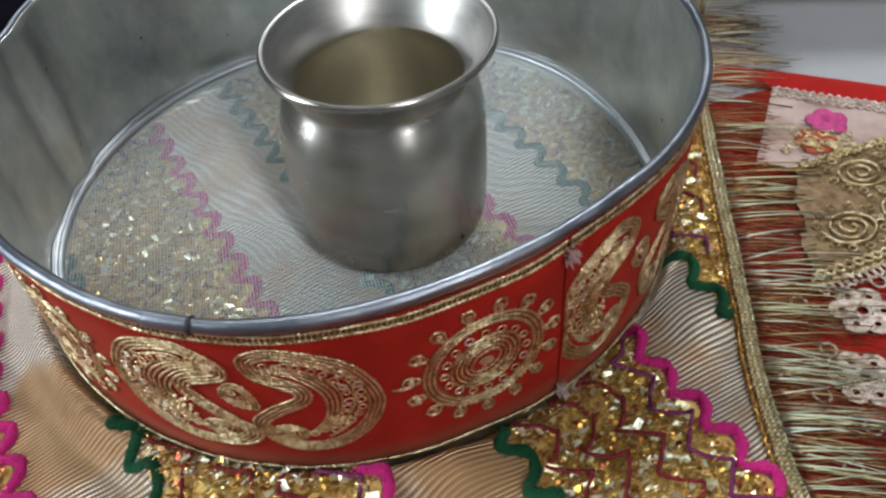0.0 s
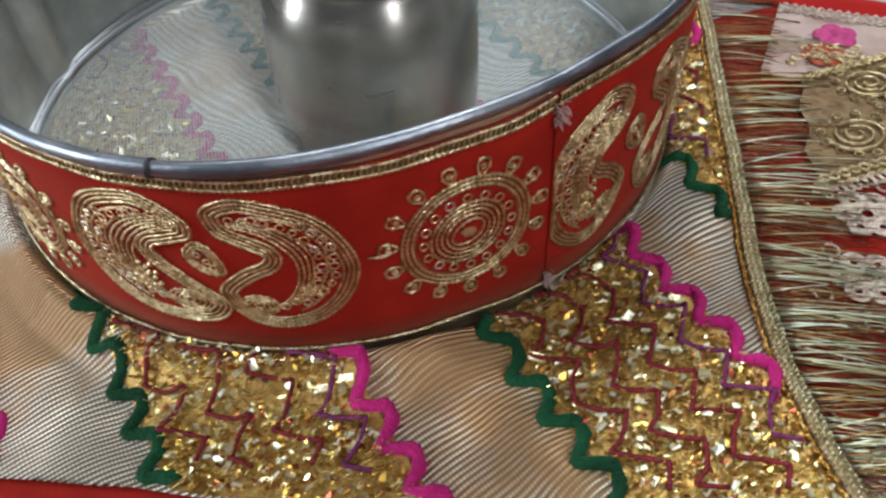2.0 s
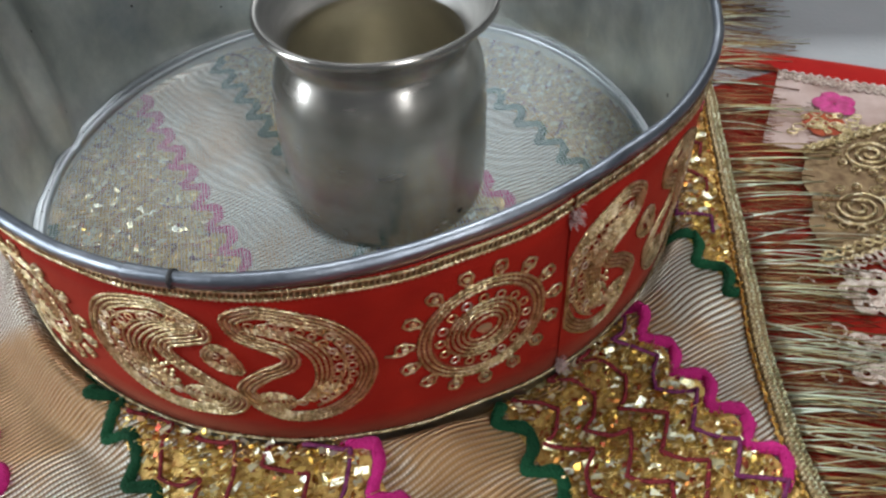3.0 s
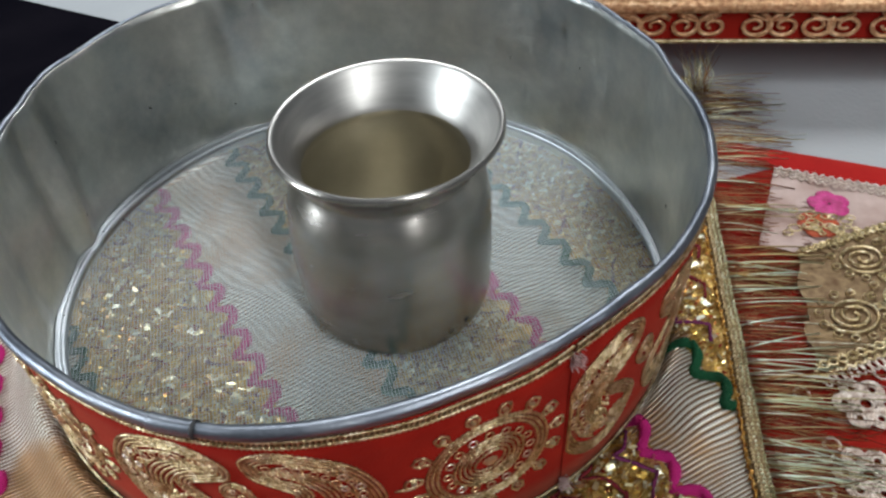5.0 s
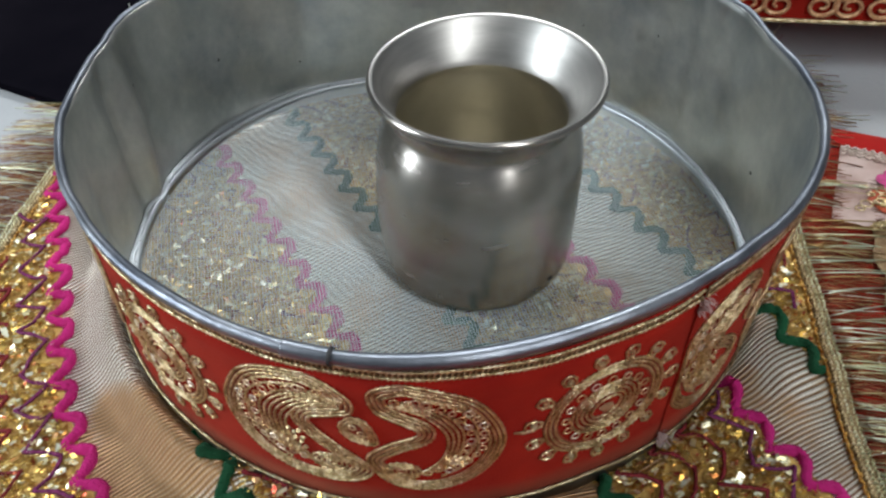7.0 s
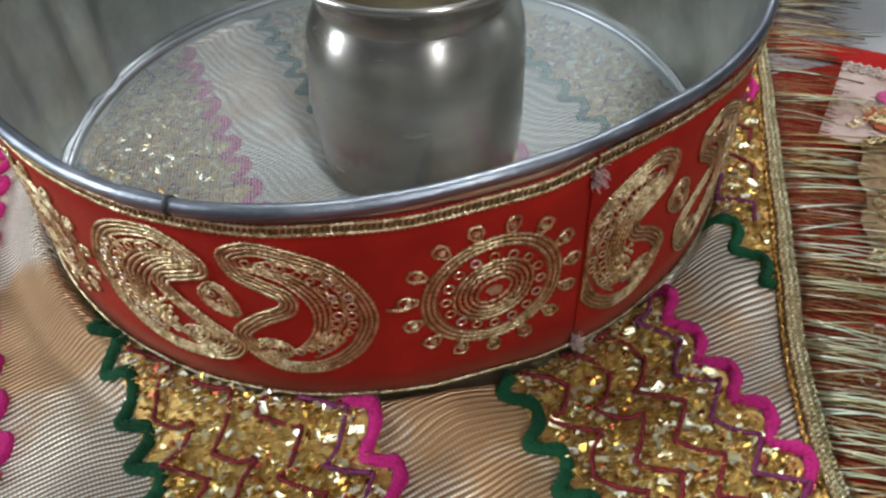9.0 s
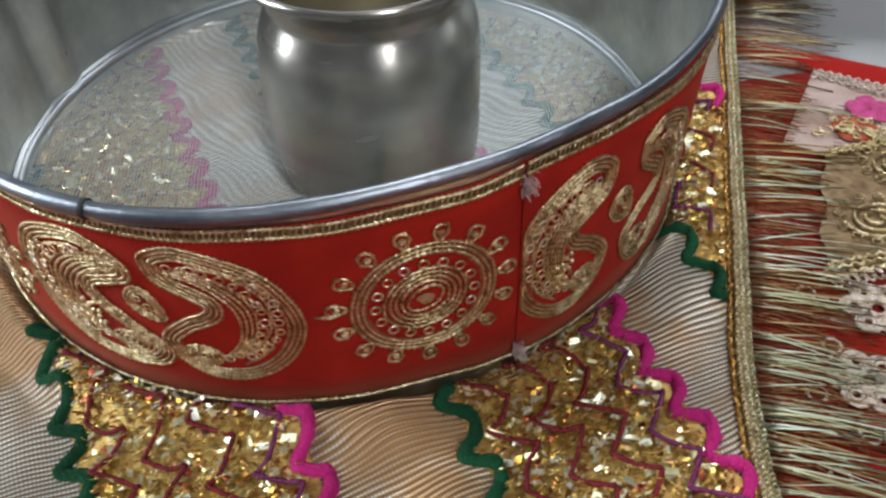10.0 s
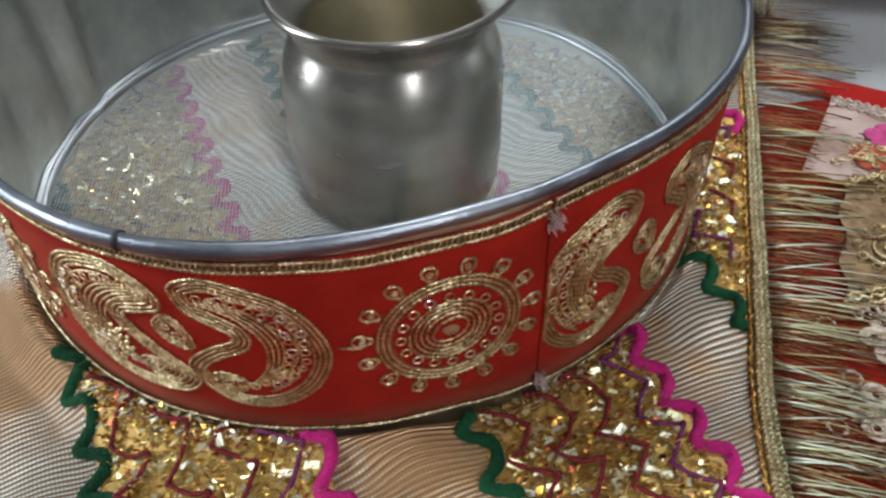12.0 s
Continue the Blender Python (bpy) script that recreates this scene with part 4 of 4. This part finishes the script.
for row_at, amp in ((0.0150, 0.0010), (0.0172, 0.0007), (0.0195, 0.0010)):
    b.tube([cloth_pt(0.001 + 0.147 * i / 260, row_at + amp * math.sin(i * 1.1), 0.0022) for i in range(261)], 0.0005, 4)
part("lace_edge", b, SILVER_CORD, red_cloth, "scalloped cream-gold lace")


def petal_flower(name, centre, radius, petals, mat, label, turned=0.0):
    g = Build()
    for k in range(petals):
        t = 2 * math.pi * k / petals + turned
        c0 = Vector(centre) + Vector((math.cos(t), math.sin(t), 0)) * radius * 0.55
        rows = []
        for q, h in ((1.0, 0.0), (0.8, 0.0006), (0.4, 0.0009), (0.02, 0.0006)):
            rows.append([(c0.x + radius * 0.5 * q * math.cos(s), c0.y + radius * 0.5 * q * math.sin(s), c0.z + h) for s in turn(12)])
        g.grid(rows, True)
    part(name, g, mat, red_cloth, label)


petal_flower("pink_flower", (0.1755, 0.0545, TABLE_Z + 0.0026), 0.0078, 5, FLOWER_PINK, "bright pink embroidered flower", 0.4)
petal_flower("orange_flower", (0.1690, 0.0425, TABLE_Z + 0.0024), 0.0075, 6, FLOWER_ORANGE, "orange-red embroidered flower", 0.1)

rnd = random.Random(17)
b = Build()
for k in range(26):
    cx, cy, rr = 0.1695 + rnd.gauss(0, 0.0055), 0.0400 + rnd.gauss(0, 0.0045), rnd.uniform(0.0010, 0.0024)
    b.tube([(cx + rr * math.cos(u), cy + 0.8 * rr * math.sin(u), TABLE_Z + 0.0036) for u in turn(9)], 0.0004, 4, True)
part("gold_netting", b, GOLD_CORD, red_cloth, "gold loops stitched over the flowers", True, "stuff")

# gold brocade band across the cloth
GA = Vector((0.905, 0.425, 0.0))
GB = Vector((0.425, -0.905, 0.0))
GO = Vector((0.1636, 0.0290, 0.0))


def brocade_pt(a, q, lift=0.0):
    p = GO + GA * a + GB * q
    return (p.x, p.y, TABLE_Z + 0.0032 + lift + 0.0005 * noise.noise(Vector((p.x * 40, p.y * 40, 5.0))))


def brocade_left(q):
    return -0.007 - 0.58 * q + 0.0015 * math.sin(q * 330)


b = Build()
b.grid([[brocade_pt(brocade_left(0.052 * j / 14) + (0.111 - brocade_left(0.052 * j / 14)) * i / 40, 0.052 * j / 14) for i in range(41)] for j in range(15)])
part("brocade_band", b, CREAM_GOLD, red_cloth, "cream and gold brocade band")
b = Build()
for q in (0.0005, 0.0022, 0.0465, 0.0485, 0.0510):
    b.tube([brocade_pt(brocade_left(q) + (0.111 - brocade_left(q)) * i / 200, q + 0.0006 * math.sin(i * 1.3), 0.0009) for i in range(201)], 0.00055, 4)
part("brocade_edging", b, GOLD_CORD, red_cloth, "gold cord edging lines")
lace = Build()
for i in range(58):
    ca = -0.034 + 0.0025 * i
    lace.tube([brocade_pt(ca + 0.0011 * math.cos(u), 0.0530 + 0.0021 * math.sin(u), 0.0004) for u in turn(8)], 0.00045, 4, True)
part("looped_lace", lace, SILVER_CORD, red_cloth, "looped cream lace along the band", True, "stuff")
for k in range(-1, 5):
    ca = 0.012 + 0.021 * k
    for cq, size, swing in ((0.0125, 0.0088, 1), (0.0335, 0.0088, -1)):
        if k < 0 and swing > 0:
            continue
        b = Build()
        spiral = []
        for i in range(56):
            t = i / 55 * 5.2 * math.pi
            rr = size * (1 - 0.86 * i / 55)
            spiral.append(brocade_pt(ca + swing * rr * math.cos(t) * 1.15, cq + rr * math.sin(t) * 0.9, 0.0010))
        b.tube(spiral, 0.0006, 4)
        scroll = part("gold_scroll", b, GOLD_CORD, red_cloth, "raised gold cord scroll")
        b = Build()
        for e in range(12):
            t = 2 * math.pi * e / 12
            cx, cy = ca + size * 1.28 * math.cos(t), cq + size * 1.12 * math.sin(t)
            if 0.003 < cy < 0.047:
                b.tube([brocade_pt(cx + 0.0015 * math.cos(u), cy + 0.0013 * math.sin(u), 0.001) for u in turn(7)], 0.0004, 3, True)
        part("bead_loop", b, GOLD_CORD, scroll, "", True, "stuff")
for k, (fx, fy) in enumerate(((0.1655, -0.0405), (0.188, -0.038), (0.160, -0.066), (0.186, -0.068), (0.170, -0.100), (0.150, -0.125),
                              (-0.075, -0.160), (-0.045, -0.166), (-0.105, -0.152), (-0.02, -0.178))):
    b = Build()
    z = TABLE_Z + 0.0022
    for p in range(6):
        t = 2 * math.pi * p / 6 + k
        cx, cy = fx + 0.0062 * math.cos(t), fy + 0.0062 * math.sin(t)
        for rr in (0.0034, 0.0025, 0.0015):
            b.tube([(cx + rr * math.cos(s), cy + rr * math.sin(s), z) for s in turn(12)], 0.00055, 4, True)
    b.tube([(fx + 0.0022 * math.cos(s), fy + 0.0022 * math.sin(s), z) for s in turn(10)], 0.0006, 4, True)
    for p in range(5):
        t = 1.3 * k + p
        cx, cy = fx + (0.0125 + 0.002 * p) * math.cos(t), fy + (0.0125 + 0.002 * p) * math.sin(t)
        b.tube([(cx + 0.0024 * math.cos(s), cy + 0.0024 * math.sin(s), z) for s in turn(10)], 0.0005, 4, True)
    part("corded_flower", b, SILVER_CORD, red_cloth, "pale gold corded flower")

# ---- low stool behind ----
SY, SZ = 0.1370, 0.0170
stool = thing("low_stool", "low stool with red velvet and gold trimmed front", "stool")
b = Build().box(0.062, 0.42, SY, SY + 0.22, 0.0062, 0.0225)
part("velvet_skirt", b, VELVET, stool, "dark red velvet side", False, "", 0.001)
b = Build()
b.tube([(0.058 + 0.366 * i / 120, SY - 0.002, 0.0255) for i in range(121)], lambda q: 0.0042, 8, False, 0.9)
part("gold_moulding", b, COPPER_GOLD, stool, "rounded gold moulding")
b = Build()
b.tube([(0.060 + 0.36 * i / 500, SY - 0.001, 0.0072 + 0.0003 * (i % 2)) for i in range(501)], 0.0011, 5)
part("beaded_edge", b, GOLD_BRAID, stool, "gold beaded lower edge")
part("upper_rail", Build().box(0.064, 0.42, SY + 0.004, SY + 0.22, 0.0225, 0.0345), WOOD_RED, stool, "dark red upper rail", False, "", 0.001)
rnd = random.Random(8)
for k in range(13):
    cx = 0.076 + 0.0280 * k + rnd.uniform(-0.002, 0.002)
    for side in (1, -1):
        pts = []
        for i in range(26):
            t = i / 25 * 3.0 * math.pi
            rr = 0.0060 * (1 - 0.8 * i / 25)
            pts.append((cx + side * (0.0062 + 1.25 * rr * math.cos(t + 0.6 * k)), SY - 0.0012, 0.0148 + rr * math.sin(t + 0.6 * k)))
        part("gold_scroll", Build().tube(pts, lambda q: 0.0013 - 0.0006 * q, 5, False, 1.0, (0, -1, 0)), COPPER_GOLD, stool, "copper-gold scroll")
    b = Build().tube([(cx - 0.009 + 0.018 * i / 8, SY - 0.0012, 0.0205 - 0.003 * abs(math.sin(math.pi * i / 8))) for i in range(9)], 0.0010, 4, False, 1.0, (0, -1, 0))
    part("gold_swag", b, COPPER_GOLD, stool, "gold cord swag")
for lx in (0.075, 0.385):
    for ly in (SY + 0.02, SY + 0.19):
        part("foot", Build().box(lx, lx + 0.02, ly, ly + 0.02, TABLE_Z - SZ, 0.0062), WOOD_RED, stool, "", False)
topcloth = thing("stool_cloth", "plain white cloth spread on the low stool", "cloth")
b = Build()
b.grid([[(0.056 + 0.372 * i / 60, SY - 0.001 + 0.225 * j / 20, 0.0352 + 0.0012 * noise.noise(Vector((i * 0.2, j * 0.3, 1))) + 0.0012) for i in range(61)] for j in range(21)])
b.grid([[(0.056 + 0.372 * i / 60, SY - 0.001 - 0.001 * math.sin(i * 0.7) * (j / 3), 0.0364 - 0.0026 * j / 3 + 0.0012 * noise.noise(Vector((i * 0.2, 0, 1)))) for i in range(61)] for j in range(4)])
part("spread", b, WHITE_CLOTH, topcloth, "white cotton")
for raised in (stool, topcloth):
    raised.location.z = SZ

# ---- flat black box ----
box_thing = thing("black_case", "flat glossy black case lying on the grey table", "case")
part("tray", Build().box(-0.30, 0.06, 0.0, 0.113, 0.0, 0.0032), BLACK, box_thing, "", False, "", 0.0008)
part("lid", Build().box(-0.301, 0.061, -0.001, 0.114, 0.0036, 0.0062), BLACK, box_thing, "dull black lid", False, "", 0.0012)
box_thing.matrix_world = Matrix.Translation((-0.208, 0.0890, TABLE_Z)) @ pose(0, 0, 0, 0, 0, -21)
